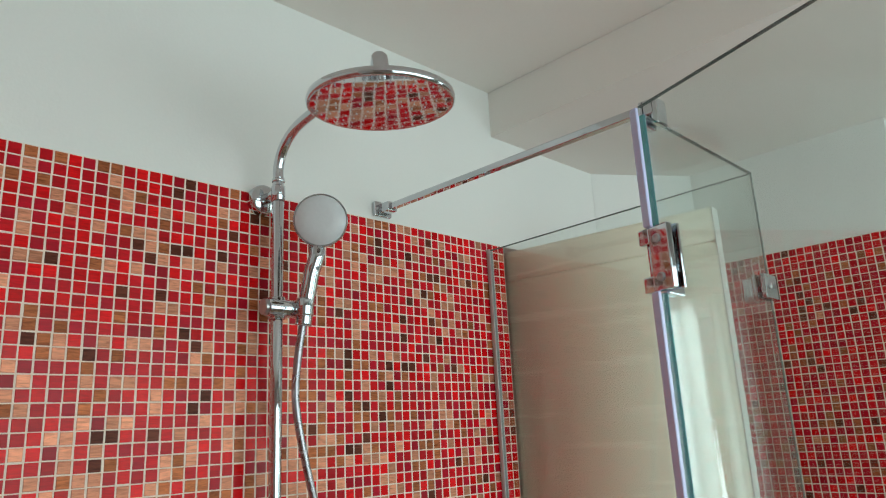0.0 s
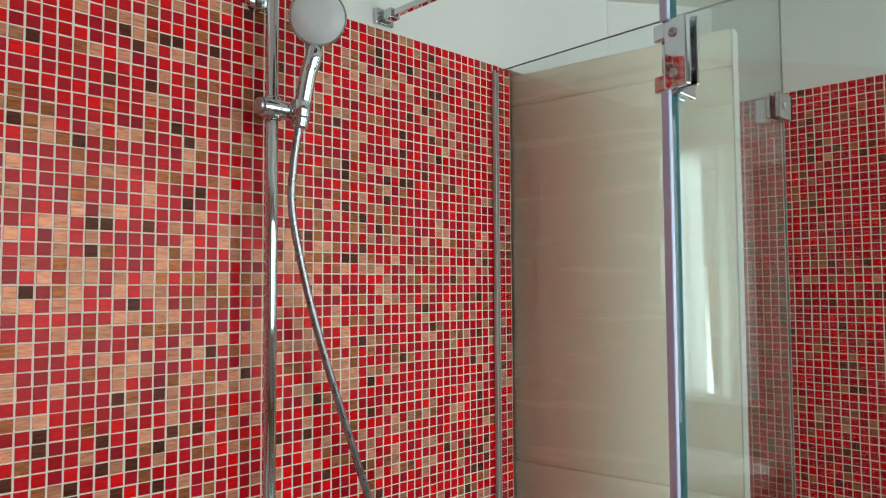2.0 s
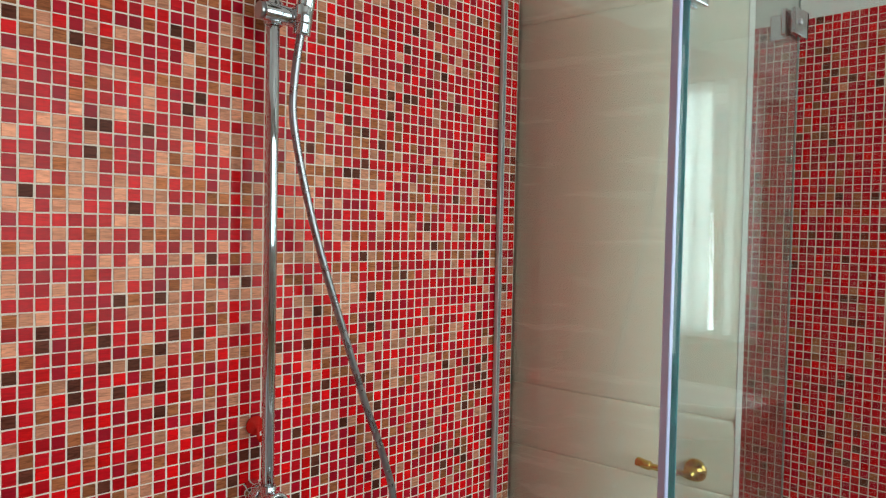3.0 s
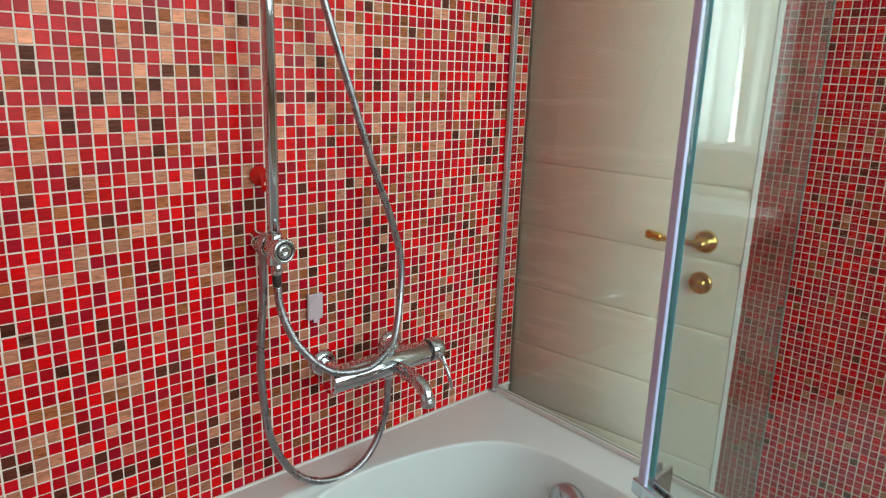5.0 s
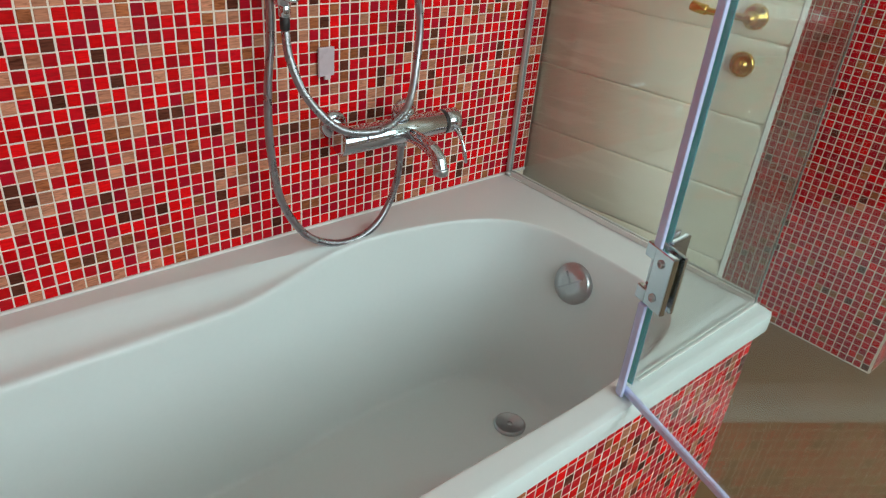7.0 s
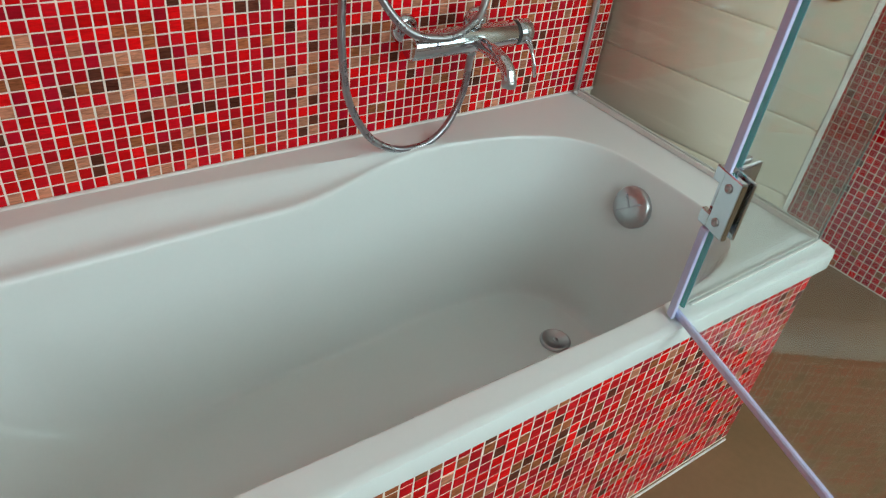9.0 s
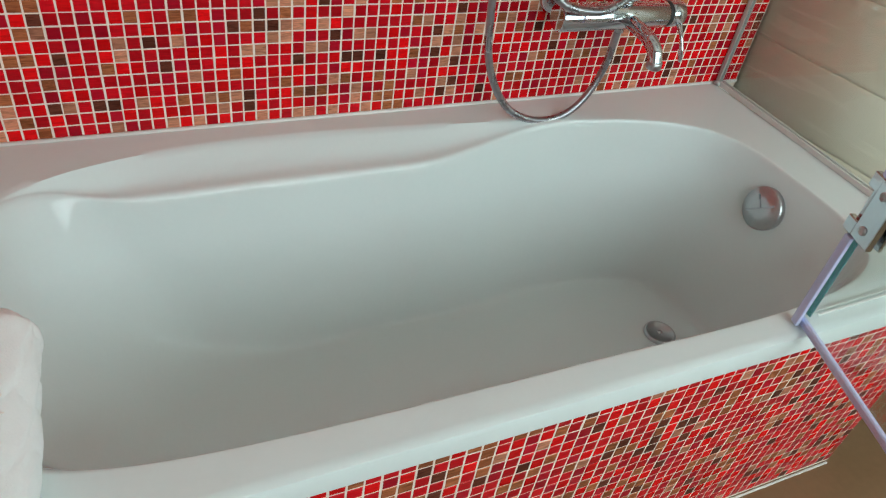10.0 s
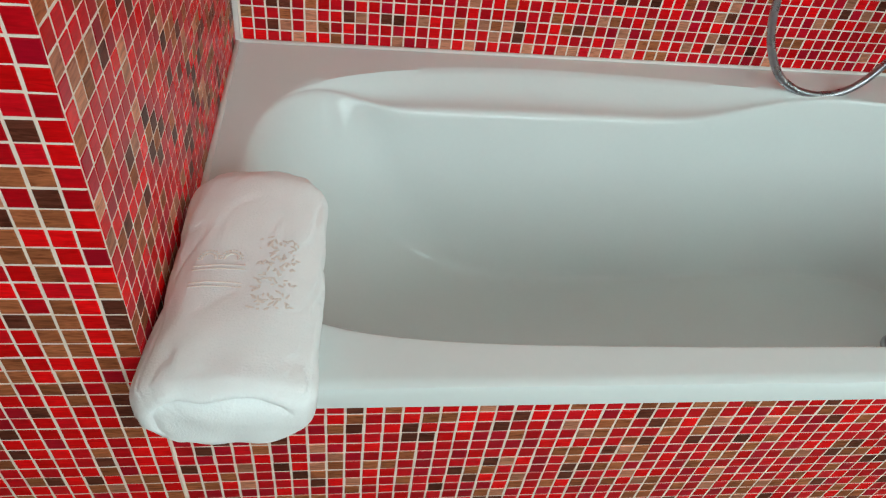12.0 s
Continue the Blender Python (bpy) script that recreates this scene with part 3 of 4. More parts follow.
part("glass_clamp", joined(box((1.254, HY + 0.006, 2.1830), (1.286, HY + 0.018, 2.2270), 0.003), box((1.254, HY - 0.014, 2.1830), (1.286, HY - 0.003, 2.2270), 0.003), box((1.254, HY - 0.01, 2.1995), (1.286, HY + 0.014, 2.2270), 0.003)), CHROME, bar)

# ---- shower column ----
SX, SY = 0.985, -0.066
shower = thing("shower_column", "chrome shower column with a round overhead rose and hose", "shower")
part("riser", rod((SX, SY, 1.105), (SX, SY, 2.229), 0.0115), CHROME, shower)
part("arm", tube([(SX, SY, 2.229), (SX, SY, 2.255), (SX, SY - 0.016, 2.288), (SX, SY - 0.050, 2.313), (SX, SY - 0.10, 2.325), (SX, -0.25, 2.331), (SX - 0.002, -0.39, 2.337)], 0.0105, 20), CHROME, shower)
part("collar", rod((SX, SY, 2.222), (SX, SY, 2.230), 0.0128), CHROME, shower)
HC = Vector((SX + 0.004, -0.385, 2.275))
TIP = Vector((-0.055, -0.05, 1.0)).normalized()
rose = part("shower_rose", lathe(((0.001, 0.012), (0.03, 0.012), (0.119, 0.010), (0.1245, 0.007), (0.126, 0.0), (0.125, -0.006), (0.122, -0.0075), (0.119, -0.0065), (0.001, -0.0065)), HC, TIP, 72), CHROME, shower, "flat round chrome shower rose")
part("neck", lathe(((0.0165, 0.010), (0.0165, 0.045), (0.0155, 0.07), (0.014, 0.082), (0.010, 0.087), (0.001, 0.088)), HC, TIP, 28), CHROME, rose)
nz = bmesh.new()
for ring_r, count in ((0.016, 6), (0.036, 12), (0.056, 18), (0.076, 24), (0.094, 30), (0.110, 36)):
    for k in range(count):
        a = 2 * math.pi * k / count
        mm = Matrix.Translation(HC) @ frame_of(TIP) @ Matrix.Translation((ring_r * math.cos(a), ring_r * math.sin(a), -0.0075))
        bmesh.ops.create_cone(nz, cap_ends=True, segments=6, radius1=0.0010, radius2=0.0016, depth=0.0010, matrix=mm)
tagged(part("nozzles", nz, HANDSET_FACE, rose), kind="stuff")
# upper wall bracket
part("wall_bracket", joined(lathe(((0.030, 0), (0.0305, 0.004), (0.0305, 0.02), (0.028, 0.024), (0.001, 0.024)), (SX - 0.004, -0.001, 2.199), (0, -1, 0), 32),
                                 rod((SX - 0.002, -0.02, 2.199), (SX, SY, 2.199), 0.011), rod((SX, SY, 2.183), (SX, SY, 2.215), 0.0135)), CHROME, shower)
# slider that holds the hand shower
sl = part("slider", joined(rod((SX - 0.026, SY - 0.006, 1.970), (SX + 0.058, SY - 0.006, 1.970), 0.0175), rod((SX, SY, 1.949), (SX, SY, 1.991), 0.0165)), CHROME, shower)
part("slider_button", rod((SX - 0.034, SY - 0.006, 1.970), (SX - 0.0255, SY - 0.006, 1.970), 0.0150), CHROME_DULL, sl)
# hand shower
FACE = Vector((-0.55, -0.82, -0.16)).normalized()
hc = Vector((1.042, -0.128, 2.139))
hand = part("hand_shower", lathe(((0.001, -0.026), (0.032, -0.025), (0.045, -0.018), (0.051, -0.008), (0.053, 0.0), (0.0515, 0.003)), hc, FACE, 48), CHROME, shower, "round chrome hand shower with a grey face")
part("spray_face", lathe(((0.0495, 0.0025), (0.0485, 0.0045), (0.02, 0.0055), (0.001, 0.0055)), hc, FACE, 48), HANDSET_FACE, hand)
part("handle", tube([(1.029, -0.088, 1.937), (1.033, -0.095, 1.987), (1.038, -0.103, 2.037), (1.041, -0.109, 2.056), (1.045, -0.112, 2.074), (1.049, -0.103, 2.096)], 0.0158, 20), CHROME, hand)
part("holder", lathe(((0.0165, 0), (0.0175, 0.004), (0.0175, 0.03), (0.016, 0.034)), (1.0295, -0.091, 1.955), (0.02, -0.08, 1.0), 24), CHROME, sl)
# diverter
dv = part("diverter", joined(rod((SX, -0.004, 1.09), (SX, SY + 0.01, 1.09), 0.0215), rod((SX, SY, 1.058), (SX, SY, 1.118), 0.0155), rod((SX, SY + 0.012, 1.09), (SX, SY - 0.026, 1.09), 0.0195)), CHROME, shower)
part("knob", lathe(((0.0225, 0), (0.0235, 0.003), (0.0235, 0.014), (0.021, 0.017), (0.017, 0.0175), (0.0165, 0.0155), (0.013, 0.0155), (0.0125, 0.0178), (0.003, 0.0178), (0.0025, 0.0165), (0.0005, 0.0165)), (SX, SY - 0.022, 1.09), (0, -1, 0), 36), CHROME, dv)
part("knob_ring", lathe(((0.0166, 0), (0.0166, 0.0008), (0.0129, 0.0008), (0.0129, 0)), (SX, SY - 0.0373, 1.09), (0, -1, 0), 32), BLACK, dv)
part("hose_nut", joined(rod((SX + 0.002, SY - 0.004, 1.016), (SX + 0.002, SY - 0.004, 1.04), 0.0086)), BLACK, dv)
part("hose_nut", rod((SX + 0.002, SY - 0.004, 1.038), (SX + 0.002, SY - 0.004, 1.06), 0.0105), CHROME, dv)

HOSE = [(1.029, -0.088, 1.947), (1.026, -0.072, 1.86), (1.032, -0.062, 1.78), (1.065, -0.06, 1.643), (1.105, -0.06, 1.515), (1.160, -0.06, 1.364), (1.212, -0.06, 1.225), (1.258, -0.06, 1.115),
        (1.285, -0.064, 1.02), (1.276, -0.075, 0.932), (1.246, -0.098, 0.865), (1.215, -0.112, 0.842), (1.155, -0.122, 0.823), (1.072, -0.115, 0.838), (1.016, -0.095, 0.897),
        (0.991, -0.078, 0.965), (SX + 0.002, SY - 0.004, 1.015)]
part("hose", tube(HOSE, 0.0080, 12, 0.0007), STEEL_HOSE, shower, "ribbed steel shower hose")
HOSE2 = [(SX - 0.012, -0.045, 1.08), (0.972, -0.045, 1.0), (0.96, -0.05, 0.90), (0.957, -0.058, 0.80), (0.968, -0.07, 0.70), (1.01, -0.083, 0.62), (1.07, -0.09, 0.583), (1.14, -0.09, 0.578),
         (1.195, -0.088, 0.61), (1.232, -0.085, 0.68), (1.241, -0.085, 0.768)]
part("hose", tube(HOSE2, 0.0080, 12, 0.0007), STEEL_HOSE, shower, "ribbed steel hose joining tap and riser")

# ---- bath tap ----
tap = thing("bath_tap", "chrome single-lever bath tap with a curved spout", "tap")
TY, TZ = -0.082, 0.797
part("body", rod((1.088, TY, TZ), (1.345, TY, TZ), 0.0275, 0.003, 36), CHROME, tap)
for x in (1.125, 1.305):
    part("wall_union", joined(lathe(((0.031, 0), (0.031, 0.004), (0.026, 0.014), (0.018, 0.016)), (x, -0.001, TZ + 0.006), (0, -1, 0), 28), rod((x, -0.014, TZ + 0.006), (x, TY, TZ), 0.015)), CHROME, tap)
lever = part("lever_cap", joined(rod((1.347, TY, TZ), (1.352, TY, TZ), 0.0255, 0.0005, 32), rod((1.353, TY, TZ), (1.388, TY, TZ), 0.0265, 0.003, 36)), CHROME, tap)
part("cap_ring", rod((1.3445, TY, TZ), (1.354, TY, TZ), 0.0262, 0.0005, 32), BLACK, lever)
part("lever", tube([(1.372, TY - 0.018, TZ - 0.012), (1.374, TY - 0.036, TZ - 0.026), (1.377, TY - 0.05, TZ - 0.05), (1.379, TY - 0.056, TZ - 0.075), (1.383, TY - 0.051, TZ - 0.079), (1.385, TY - 0.043, TZ - 0.068),
                    (1.385, TY - 0.034, TZ - 0.042), (1.384, TY - 0.018, TZ - 0.014)], 0.0038, 12), CHROME, lever)
part("spout", tube([(1.248, TY - 0.01, TZ - 0.004), (1.249, TY - 0.05, TZ - 0.006), (1.251, TY - 0.085, TZ - 0.012), (1.253, TY - 0.108, TZ - 0.026), (1.254, TY - 0.118, TZ - 0.048)], 0.0145, 22), CHROME, tap)
part("aerator", rod((1.254, TY - 0.118, TZ - 0.058), (1.254, TY - 0.118, TZ - 0.042), 0.0152), CHROME_DULL, tap)
part("diverter_knob", joined(rod((1.246, TY, TZ + 0.022), (1.246, TY, TZ + 0.034), 0.012), lathe(((0.017, 0), (0.021, 0.004), (0.021, 0.012), (0.017, 0.017), (0.001, 0.019)), (1.246, TY, TZ + 0.033), (0, 0, 1), 28)), CHROME, tap)
part("hose_outlet", joined(rod((1.242, TY, TZ - 0.034), (1.242, TY, TZ - 0.02), 0.0125)), CHROME, tap)

# ---- small things on the wall ----
hook = part("adhesive_hook", joined(box((1.088, -0.0115, 0.906), (1.124, -0.0066, 0.962), 0.003), box((1.101, -0.0125, 0.899), (1.115, -0.0075, 0.909), 0.002)), PINK_PLASTIC)
tagged(hook, "pale lilac plastic adhesive hook on the mosaic", "hook")
red_hook = part("suction_hook", joined(lathe(((0.018, 0), (0.0175, 0.003), (0.005, 0.008), (0.0045, 0.012)), (0.990, -0.0066, 1.214), (0, -1, 0), 24),
                                        tube([(0.990, -0.017, 1.214), (0.990, -0.020, 1.200), (0.990, -0.022, 1.192), (0.990, -0.030, 1.190), (0.990, -0.033, 1.198)], 0.0032, 10)), RED_PLASTIC)
tagged(red_hook, "small glossy red plastic hook on the mosaic", "hook")

# ---- room door, standing open ----
D0, D1 = Vector((1.762, 0.075, 0)), Vector((1.848, -0.552, 0))
dd = D1 - D0
DW = dd.length
door = thing("door_1", "beige lacquered bathroom door with brass handle, standing open", "door", kind="structure")
TH = 0.04
cuts = [FLOOR_Z + 0.012, 0.20, 0.365, 0.53, 0.695, 0.86, 1.025, 1.19, 2.122, 2.205]
part("core", box((0.002, -TH / 2 + 0.009, FLOOR_Z + 0.012), (DW - 0.003, TH / 2, 2.204)), DOOR, door)


def door_board(z0, z1):
    """A board with a wide rounded upper edge and a narrow lower one."""
    outline = [(z0 + 0.024 * k / 4, 0.0038 * (1 - math.sqrt(1 - (1 - k / 4) ** 2))) for k in range(5)]
    outline += [(z1 - 0.036 * (1 - k / 8), 0.0038 * (1 - math.sqrt(1 - (k / 8) ** 2))) for k in range(9)]
    bm = bmesh.new()
    ends = [[bm.verts.new((x, -TH / 2 + d, z)) for z, d in outline] + [bm.verts.new((x, -TH / 2 + 0.012, z)) for z in (z1, z0)] for x in (0.0, DW - 0.003)]
    count = len(ends[0])
    for k in range(count):
        bm.faces.new((ends[0][k], ends[1][k], ends[1][(k + 1) % count], ends[0][(k + 1) % count])).smooth = k < len(outline) - 1
    bm.faces.new(ends[0])
    bm.faces.new(list(reversed(ends[1])))
    bmesh.ops.recalc_face_normals(bm, faces=bm.faces[:])
    return bm


for z0, z1 in zip(cuts, cuts[1:]):
    part("door_board", door_board(z0, z1), DOOR, door)
part("door_edge", box((DW - 0.003, -TH / 2, FLOOR_Z + 0.012), (DW, TH / 2, 2.205), 0.001), DOOR_EDGE, door, "white door edge")
hx = DW - 0.083
handle = part("door_handle", joined(lathe(((0.026, 0), (0.0255, 0.004), (0.021, 0.009), (0.012, 0.012), (0.0095, 0.02), (0.0095, 0.045), (0.0005, 0.047)), (hx, -TH / 2, 1.066), (0, -1, 0), 32),
                                    tube([(hx, -TH / 2 - 0.04, 1.066), (hx - 0.03, -TH / 2 - 0.043, 1.067), (hx - 0.07, -TH / 2 - 0.044, 1.066), (hx - 0.10, -TH / 2 - 0.044, 1.068)], 0.007, 14)), BRASS, door, "polished brass lever handle")
part("grip", tube([(hx - 0.085, -TH / 2 - 0.044, 1.067), (hx - 0.10, -TH / 2 - 0.044, 1.068), (hx - 0.108, -TH / 2 - 0.043, 1.069), (hx - 0.118, -TH / 2 - 0.041, 1.070)], 0.0105, 14), BRASS, handle)
rosette = part("lock_rosette", lathe(((0.026, 0), (0.0255, 0.004), (0.022, 0.008), (0.017, 0.0085), (0.016, 0.007), (0.012, 0.007), (0.011, 0.014), (0.0005, 0.016)), (hx, -TH / 2, 0.971), (0, -1, 0), 32), BRASS, door, "brass privacy lock")
part("turn_piece", box((hx - 0.003, -TH / 2 - 0.024, 0.960), (hx + 0.003, -TH / 2 - 0.012, 0.982), 0.002), BRASS, rosette)
door.matrix_world = Matrix.Translation(D0) @ Matrix.Rotation(math.atan2(dd.y, dd.x), 4, "Z")
jamb = part("door_jamb", joined(box((JAMB + 0.001, 0.012, FLOOR_Z), (JAMB + 0.015, 0.139, TILE_TOP)), box((2.43, 0.001, FLOOR_Z), (2.439, 0.139, TILE_TOP))), DOOR_EDGE)
tagged(jamb, "white lacquered door lining", "door frame", kind="structure")

# ---- rolled towel ----


def towel():
    ob = thing("rolled_towel", "white terry towel, rolled up, with a cream embroidered emblem", "towel")
    bm = bmesh.new()
    L, W, H = 0.318, 0.177, 0.087
    n, rows = 128, 72

    def puff(c, v, s):
        """Soft swell and creases of the rolled cloth."""
        w = 1 + 0.06 * noise.noise(Vector((c * 1.4, v * 1.4, s * 2.6))) + 0.030 * noise.noise(Vector((c * 2.9 + s * 4, v * 2.9, s * 5)))
        w += 0.012 * noise.noise(Vector((c * 6, v * 6 + s * 3, s * 9)))
        crease = abs(noise.noise(Vector((c * 2.2 + 7, v * 1.4, s * 4.2 + c * 1.8))))
        return w - 0.035 * max(0, 1 - crease / 0.10) ** 2

    rings = []
    for j in range(rows + 1):
        s = j / rows
        end = min(s, 1 - s) * L
        rnd = min(1, end / 0.022)
        k0 = (0.91 + 0.09 * math.sqrt(max(0, 1 - (1 - rnd) ** 2))) * (0.97 + 0.05 * s ** 3)
        ring = []
        for i in range(n):
            a = 2 * math.pi * i / n
            c, v = math.cos(a), math.sin(a)
            x = abs(c) ** 0.80 * (1 if c > 0 else -1) * W / 2
            z = abs(v) ** 0.84 * (1 if v > 0 else -1) * H / 2
            wob = puff(c, v, s)
            sag = -0.016 * max(0, s - 0.84) / 0.16 if v < 0 else 0
            ring.append(bm.verts.new((x * k0 * wob, -s * L, H / 2 + z * k0 * (wob if v > 0 else 1) + sag)))
        rings.append(ring)
    for a, b in zip(rings, rings[1:]):
        for i in range(n):
            bm.faces.new((a[i], b[i], b[(i + 1) % n], a[(i + 1) % n]))
    # ends: rolled layers, each a step further in
    for ring, s in ((rings[0], 1), (rings[-1], -1)):
        last = ring
        cen = Vector((0, ring[0].co.y, H / 2 - (0.018 if s < 0 else 0)))
        for f, d in ((0.97, -0.005), (0.92, -0.009), (0.86, -0.010), (0.81, -0.008), (0.78, -0.002), (0.76, -0.002), (0.72, -0.007), (0.62, -0.012), (0.45, -0.015), (0.3, -0.016), (0.12, -0.016)):
            nxt = []
            for i, v in enumerate(ring):
                q = cen + (v.co - cen) * f
                if s < 0:
                    up = min(1, max(0, math.sin(2 * math.pi * i / n - 0.25) * 0.9 + 0.25))
                    soft = -0.016 * math.sqrt(1 - f * f)
                    q.y += (d - soft) * (up - 1)
                q += Vector((0.004 * noise.noise(q * 22), -d * s + 0.005 * noise.noise(q * 30), 0.004 * noise.noise(q * 25 + Vector((3, 0, 0)))))
                nxt.append(bm.verts.new(q))
            for i in range(n):
                if s > 0:
                    bm.faces.new((last[i], last[(i + 1) % n], nxt[(i + 1) % n], nxt[i]))
                else:
                    bm.faces.new((last[(i + 1) % n], last[i], nxt[i], nxt[(i + 1) % n]))
            last = nxt
        bm.faces.new(last if s > 0 else list(reversed(last)))
    bmesh.ops.recalc_face_normals(bm, faces=bm.faces[:])
    part("roll", smooth(bm), TOWEL, ob)
    flap = bmesh.new()
    prev = None
    for j in range(25):
        s = j / 24
        y = -0.008 - s * (L - 0.02)
        row = [flap.verts.new((-0.082 + 0.012 * t + 0.003 * noise.noise(Vector((s * 5, t, 0))), y, 0.028 - 0.022 * t)) for t in (0, 0.5, 1.0)]
        if prev:
            for k in range(2):
                flap.faces.new((prev[k], prev[k + 1], row[k + 1], row[k]))
        prev = row
    bmesh.ops.solidify(flap, geom=flap.faces[:], thickness=0.006)
    part("outer_hem", smooth(flap), TOWEL, ob)
    # emblem: raised bars and a floral patch
    em = bmesh.new()

    def top(x, y):
        s = -y / L
        k0 = 0.97 + 0.05 * s ** 3
        c = 0.0
        for _ in range(6):
            v = math.sqrt(1 - c * c)
            c = min(0.98, abs(x) / (W / 2 * k0 * puff(c, v, s))) ** (1 / 0.80) * (1 if x > 0 else -1)
        v = math.sqrt(1 - c * c)
        return H / 2 + v ** 0.84 * H / 2 * k0 * puff(c, v, s)

    def stitch(x, y, dx, dy):
        bmesh.ops.create_uvsphere(em, u_segments=8, v_segments=5, radius=1, matrix=Matrix.Translation((x, y, top(x, y))) @ Matrix.Diagonal((dx, dy, 0.0011, 1)))

    for y in (-0.162, -0.168, -0.188, -0.194):
        for k in range(16):
            stitch(-0.052 + 0.052 * k / 15, y, 0.003, 0.0011)
    for cx in (-0.039, -0.014):
        for r in (0.0115, 0.0075):
            for k in range(11):
                a = math.pi * k / 10
                stitch(cx + r * math.cos(a), -0.152 + 1.1 * r * math.sin(a), 0.0018, 0.0014)
    em2 = bmesh.new()
    rng = random.Random(4)
    for k in range(110):
        x, y = rng.uniform(0.014, 0.056), rng.uniform(-0.225, -0.115)
        bmesh.ops.create_uvsphere(em2, u_segments=8, v_segments=5, radius=1, matrix=Matrix.Translation((x, y, top(x, y))) @ Matrix.Rotation(rng.uniform(0, 3.1), 4, "Z") @ Matrix.Diagonal((rng.uniform(0.002, 0.006), 0.0015, 0.0005, 1)))
    tagged(part("emblem_lettering", smooth(em), THREAD, ob, "cream stitched strokes"), kind="stuff")
    tagged(part("emblem_patch", smooth(em2), THREAD, ob, "cream stitched floral patch"), kind="stuff")
    ob.matrix_world = Matrix.Translation((0.096, -0.497, RIM + 0.003)) @ pose(0, 0, 0, 0, 0, -2)
    return ob


towel()

# ---- glass mosaic, tile by tile ----
TS, TD = 0.0197, 0.0010


def tile_mesh(name, mat):
    h, c = TS / 2, 0.0008
    verts = [(-h, 0, -h), (h, 0, -h), (h, 0, h), (-h, 0, h), (-h, -TD + c, -h), (h, -TD + c, -h), (h, -TD + c, h), (-h, -TD + c, h),
             (-h + c, -TD, -h + c), (h - c, -TD, -h + c), (h - c, -TD, h - c), (-h + c, -TD, h - c)]
    faces = [(8, 9, 10, 11)]
    for a, b in ((0, 4), (4, 8)):
        for k in range(4):
            faces.append((a + k, a + (k + 1) % 4, b + (k + 1) % 4, b + k))
    mesh = bpy.data.meshes.new(name)
    mesh.from_pydata(verts, [], faces)
    mesh.materials.append(mat)
    return mesh, np.array(verts), faces


TILES = [tile_mesh("tile", mat) for mat in PIECE_MOSAIC]
TILE_V, TILE_F = TILES[0][1], TILES[0][2]
MIXED = (0.35, 0.26, 0.13, 0.12, 0.09, 0.05)
PANEL_MIX = (0.34, 0.24, 0.14, 0.05, 0.15, 0.08)
SIDE_MIX = (0.46, 0.15, 0.25, 0.01, 0.09, 0.04)
# mostly bright red: the stronger light on the stub's front, put into its tiles
LIT_STUB_MIX = (0.22, 0.42, 0.04, 0.03, 0.20, 0.09)


def field(parent, m, u0, u1, z0, z1, near_u, near_z, seed, shares=MIXED, amber_sheen=0.0):
    """Tiles over u along the surface and z up; m takes (u, 0, z) with the outward side at -y to the world. The 300
    nearest to (near_u, near_z) are pieces of their own, the others one joined mesh. The last value adds amber and brown
    mid-wall, partly as laid, partly the window's sheen put into the tile colours."""
    rng = random.Random(seed)
    spots = []
    nu, nz_ = round((u1 - u0) / P), round((z1 - z0) / 0.0218)
    for i in range(nu):
        for j in range(nz_):
            spots.append((u0 + (i + 0.5) * (u1 - u0) / nu, z0 + (j + 0.5) * (z1 - z0) / nz_))
    spots.sort(key=lambda s: (s[0] - near_u) ** 2 + (s[1] - near_z) ** 2)
    verts, faces, kinds = [], [], []
    for k, (u, z) in enumerate(spots):
        loc = m @ Matrix.Translation((u + rng.gauss(0, 0.0003), 0, z + rng.gauss(0, 0.0003))) @ pose(0, 0, 0, rng.gauss(0, 0.35), rng.gauss(0, 0.45), rng.gauss(0, 0.35))
        # denser amber round one spot, partly imitating the window's sheen on the wall
        more = amber_sheen * math.exp(-((u - 0.92) / 0.36) ** 2 - ((z - 1.62) / 0.36) ** 2)
        kind = rng.choices(range(6), [v + more * (i == 3) + more * 0.25 * (i == 4) for i, v in enumerate(shares)])[0]
        if k < 300:
            ob = new("tile", TILES[kind][0])
            ob.parent = parent
            ob.matrix_world = loc
        else:
            base = len(verts)
            a = np.array(loc)
            verts += (TILE_V @ a[:3, :3].T + a[:3, 3]).tolist()
            faces += [tuple(base + q for q in f) for f in TILE_F]
            kinds += [kind] * len(TILE_F)
    if verts:
        mesh = bpy.data.meshes.new("mosaic_field")
        mesh.from_pydata(verts, [], faces)
        for mat in FIELD_MOSAIC:
            mesh.materials.append(mat)
        mesh.polygons.foreach_set("material_index", kinds)
        ob = new("mosaic_field", mesh)
        ob.parent = parent
        tagged(ob, kind="stuff")


def grout(name, bm, label):
    return tagged(part(name, bm, GROUT), label, "mosaic", kind="structure")


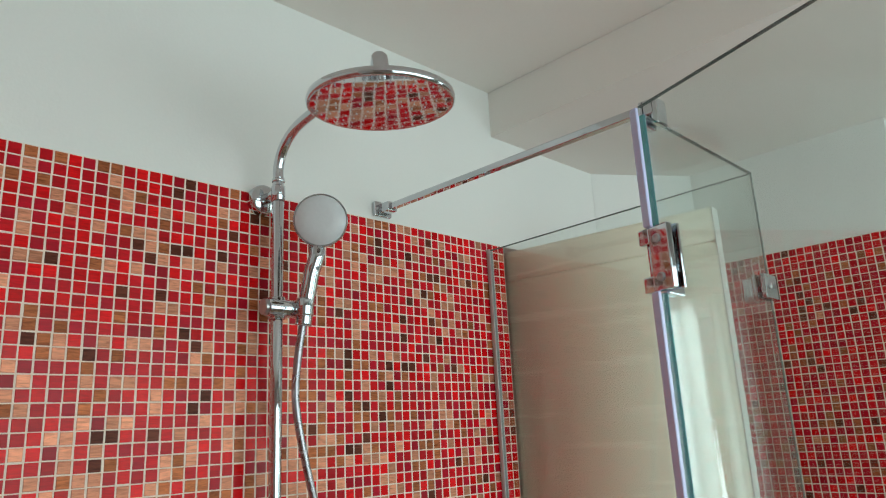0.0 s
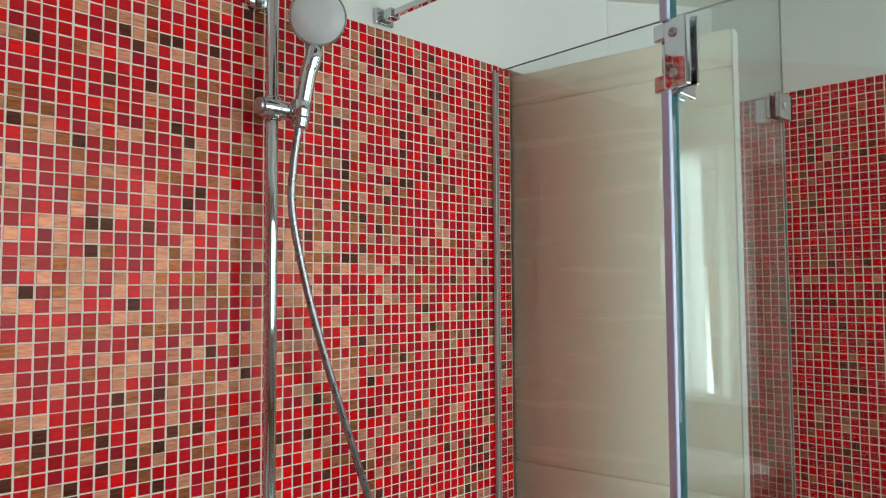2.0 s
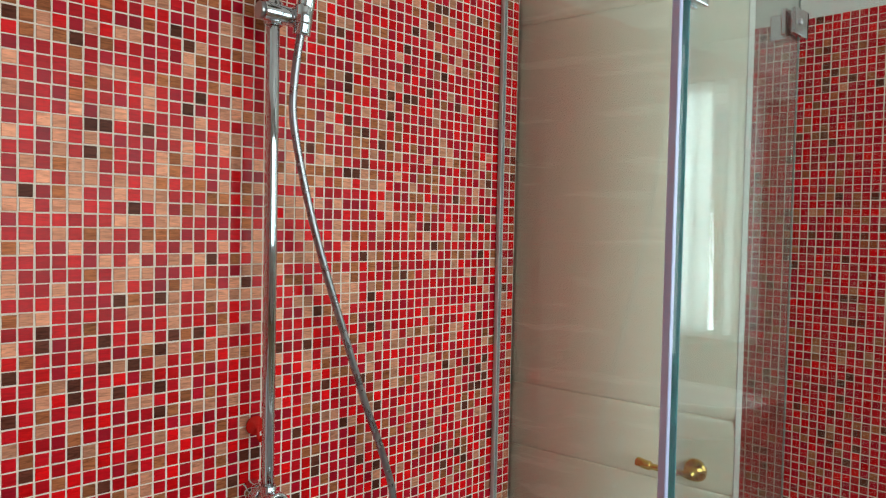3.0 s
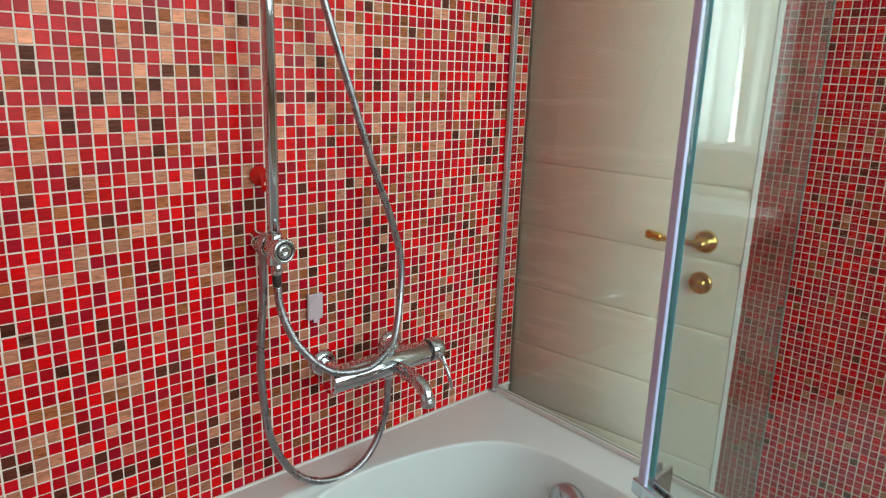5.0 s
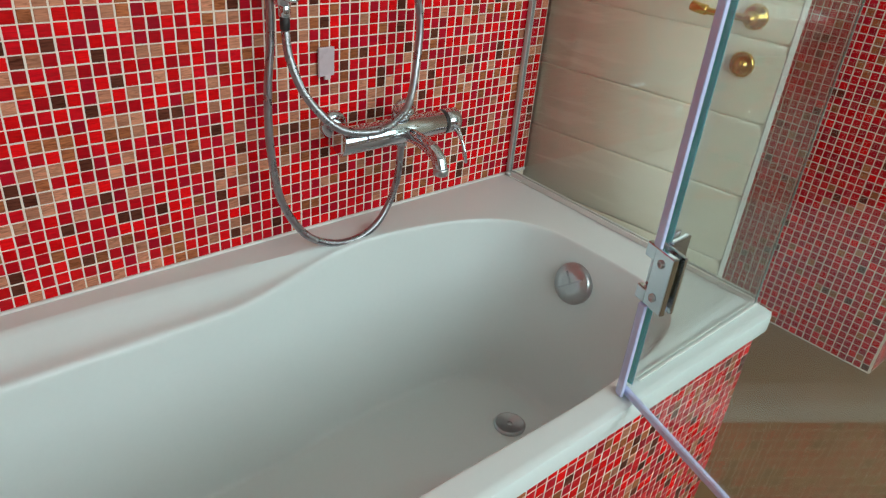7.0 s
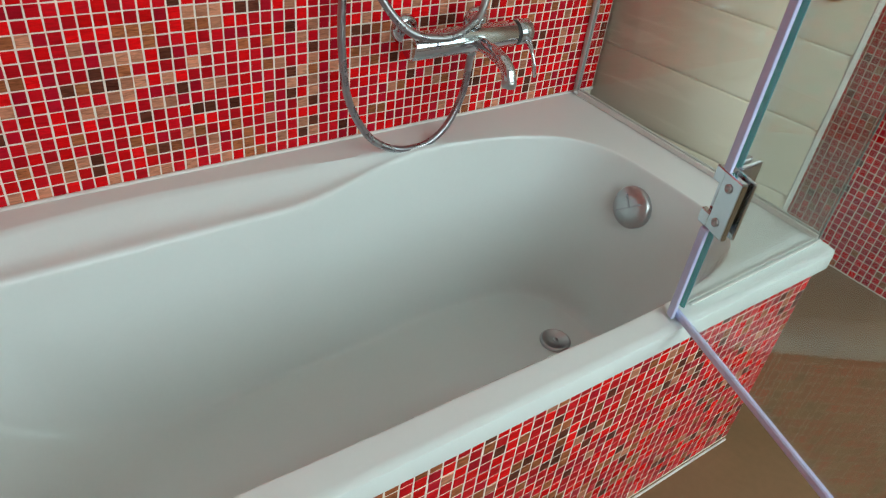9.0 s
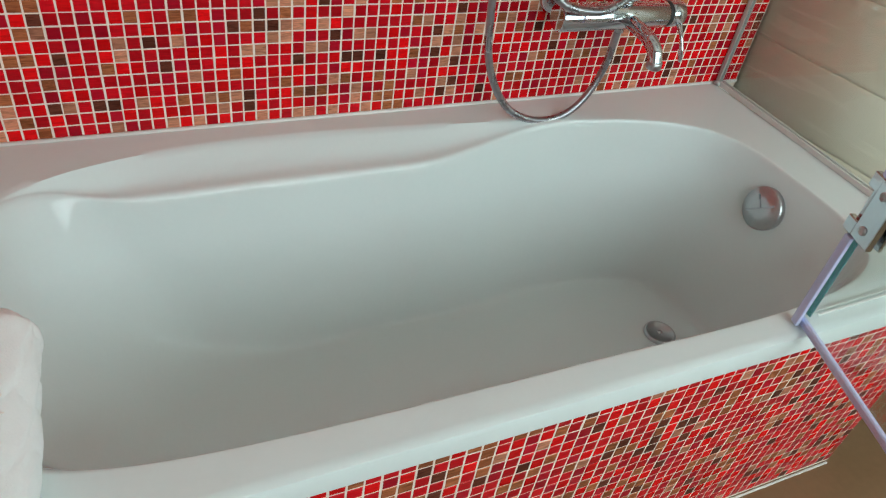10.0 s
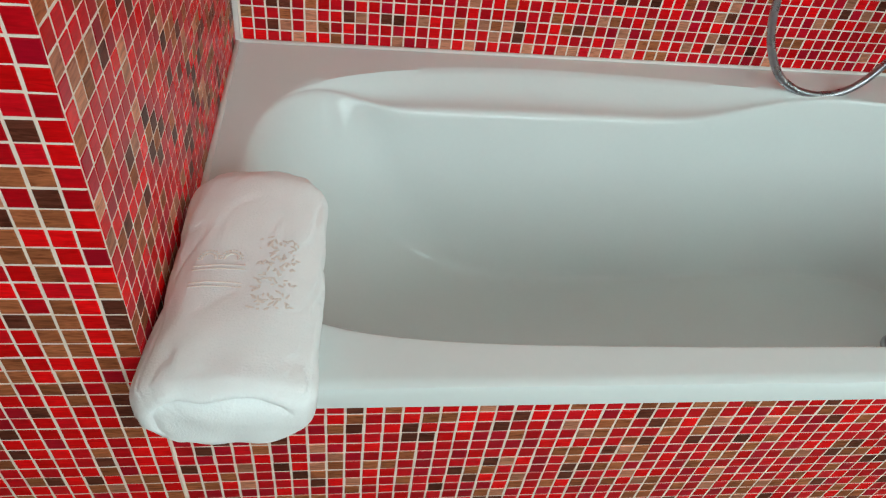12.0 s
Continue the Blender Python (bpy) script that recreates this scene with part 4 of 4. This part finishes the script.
main_mosaic = grout("wall_mosaic_main", box((0.0, -0.0025, RIM - 0.02), (JAMB, -0.0004, TILE_TOP)), "red, tan and brown glass mosaic with cream grout behind the bath")
field(main_mosaic, Matrix.Translation((0, -0.0022, 0)), 0.010, 1.728, RIM + 0.002, TILE_TOP, 0.95, 1.35, 1, MIXED, 0.26)
left_mosaic = grout("wall_mosaic_left", joined(box((-0.0045, STUB_Y, FLOOR_Z), (-0.0015, -0.0026, TILE_TOP)), box((-1.2, STUB_Y, FLOOR_Z), (-0.0045, STUB_Y + 0.0035, TILE_TOP))), "red and brown glass mosaic on the wall stub")
field(left_mosaic, Matrix.Translation((-0.0018, 0, 0)) @ pose(0, 0, 0, 0, 0, 90), STUB_Y, -0.008, RIM + 0.002, TILE_TOP, -0.66, 0.85, 2, PANEL_MIX)
front_mosaic = grout("wall_mosaic_front", box((-1.2, STUB_Y - 0.0012, FLOOR_Z), (-0.003, STUB_Y - 0.0002, TILE_TOP)), "red and brown glass mosaic on the wall stub's front")
field(front_mosaic, Matrix.Translation((0, STUB_Y - 0.001, 0)), -1.125, 0.0, FLOOR_Z, TILE_TOP, -0.12, 0.8, 3, LIT_STUB_MIX)
field(panel, Matrix.Translation((0, PANEL_Y + 0.0042, 0)), 0.0, 1.608, FLOOR_Z + 0.006, RIM - 0.040, 0.55, 0.48, 4, PANEL_MIX)
right_mosaic = grout("wall_mosaic_right", joined(box((RIGHT, -0.79, FLOOR_Z), (RIGHT + 0.0035, 0.0, TILE_TOP)), box((RIGHT, -0.7955, FLOOR_Z), (RIGHT + 0.15, -0.7905, TILE_TOP))), "red and brown glass mosaic beside the door")
field(right_mosaic, Matrix.Translation((RIGHT + 0.0003, 0, 0)) @ pose(0, 0, 0, 0, 0, -90), 0.0, 0.79, FLOOR_Z + 0.004, TILE_TOP, 0.6, 1.2, 5, SIDE_MIX)
field(right_mosaic, Matrix.Translation((0, -0.7952, 0)), RIGHT + 0.004, RIGHT + 0.15, FLOOR_Z + 0.004, TILE_TOP, 2.55, 0.6, 6, SIDE_MIX)
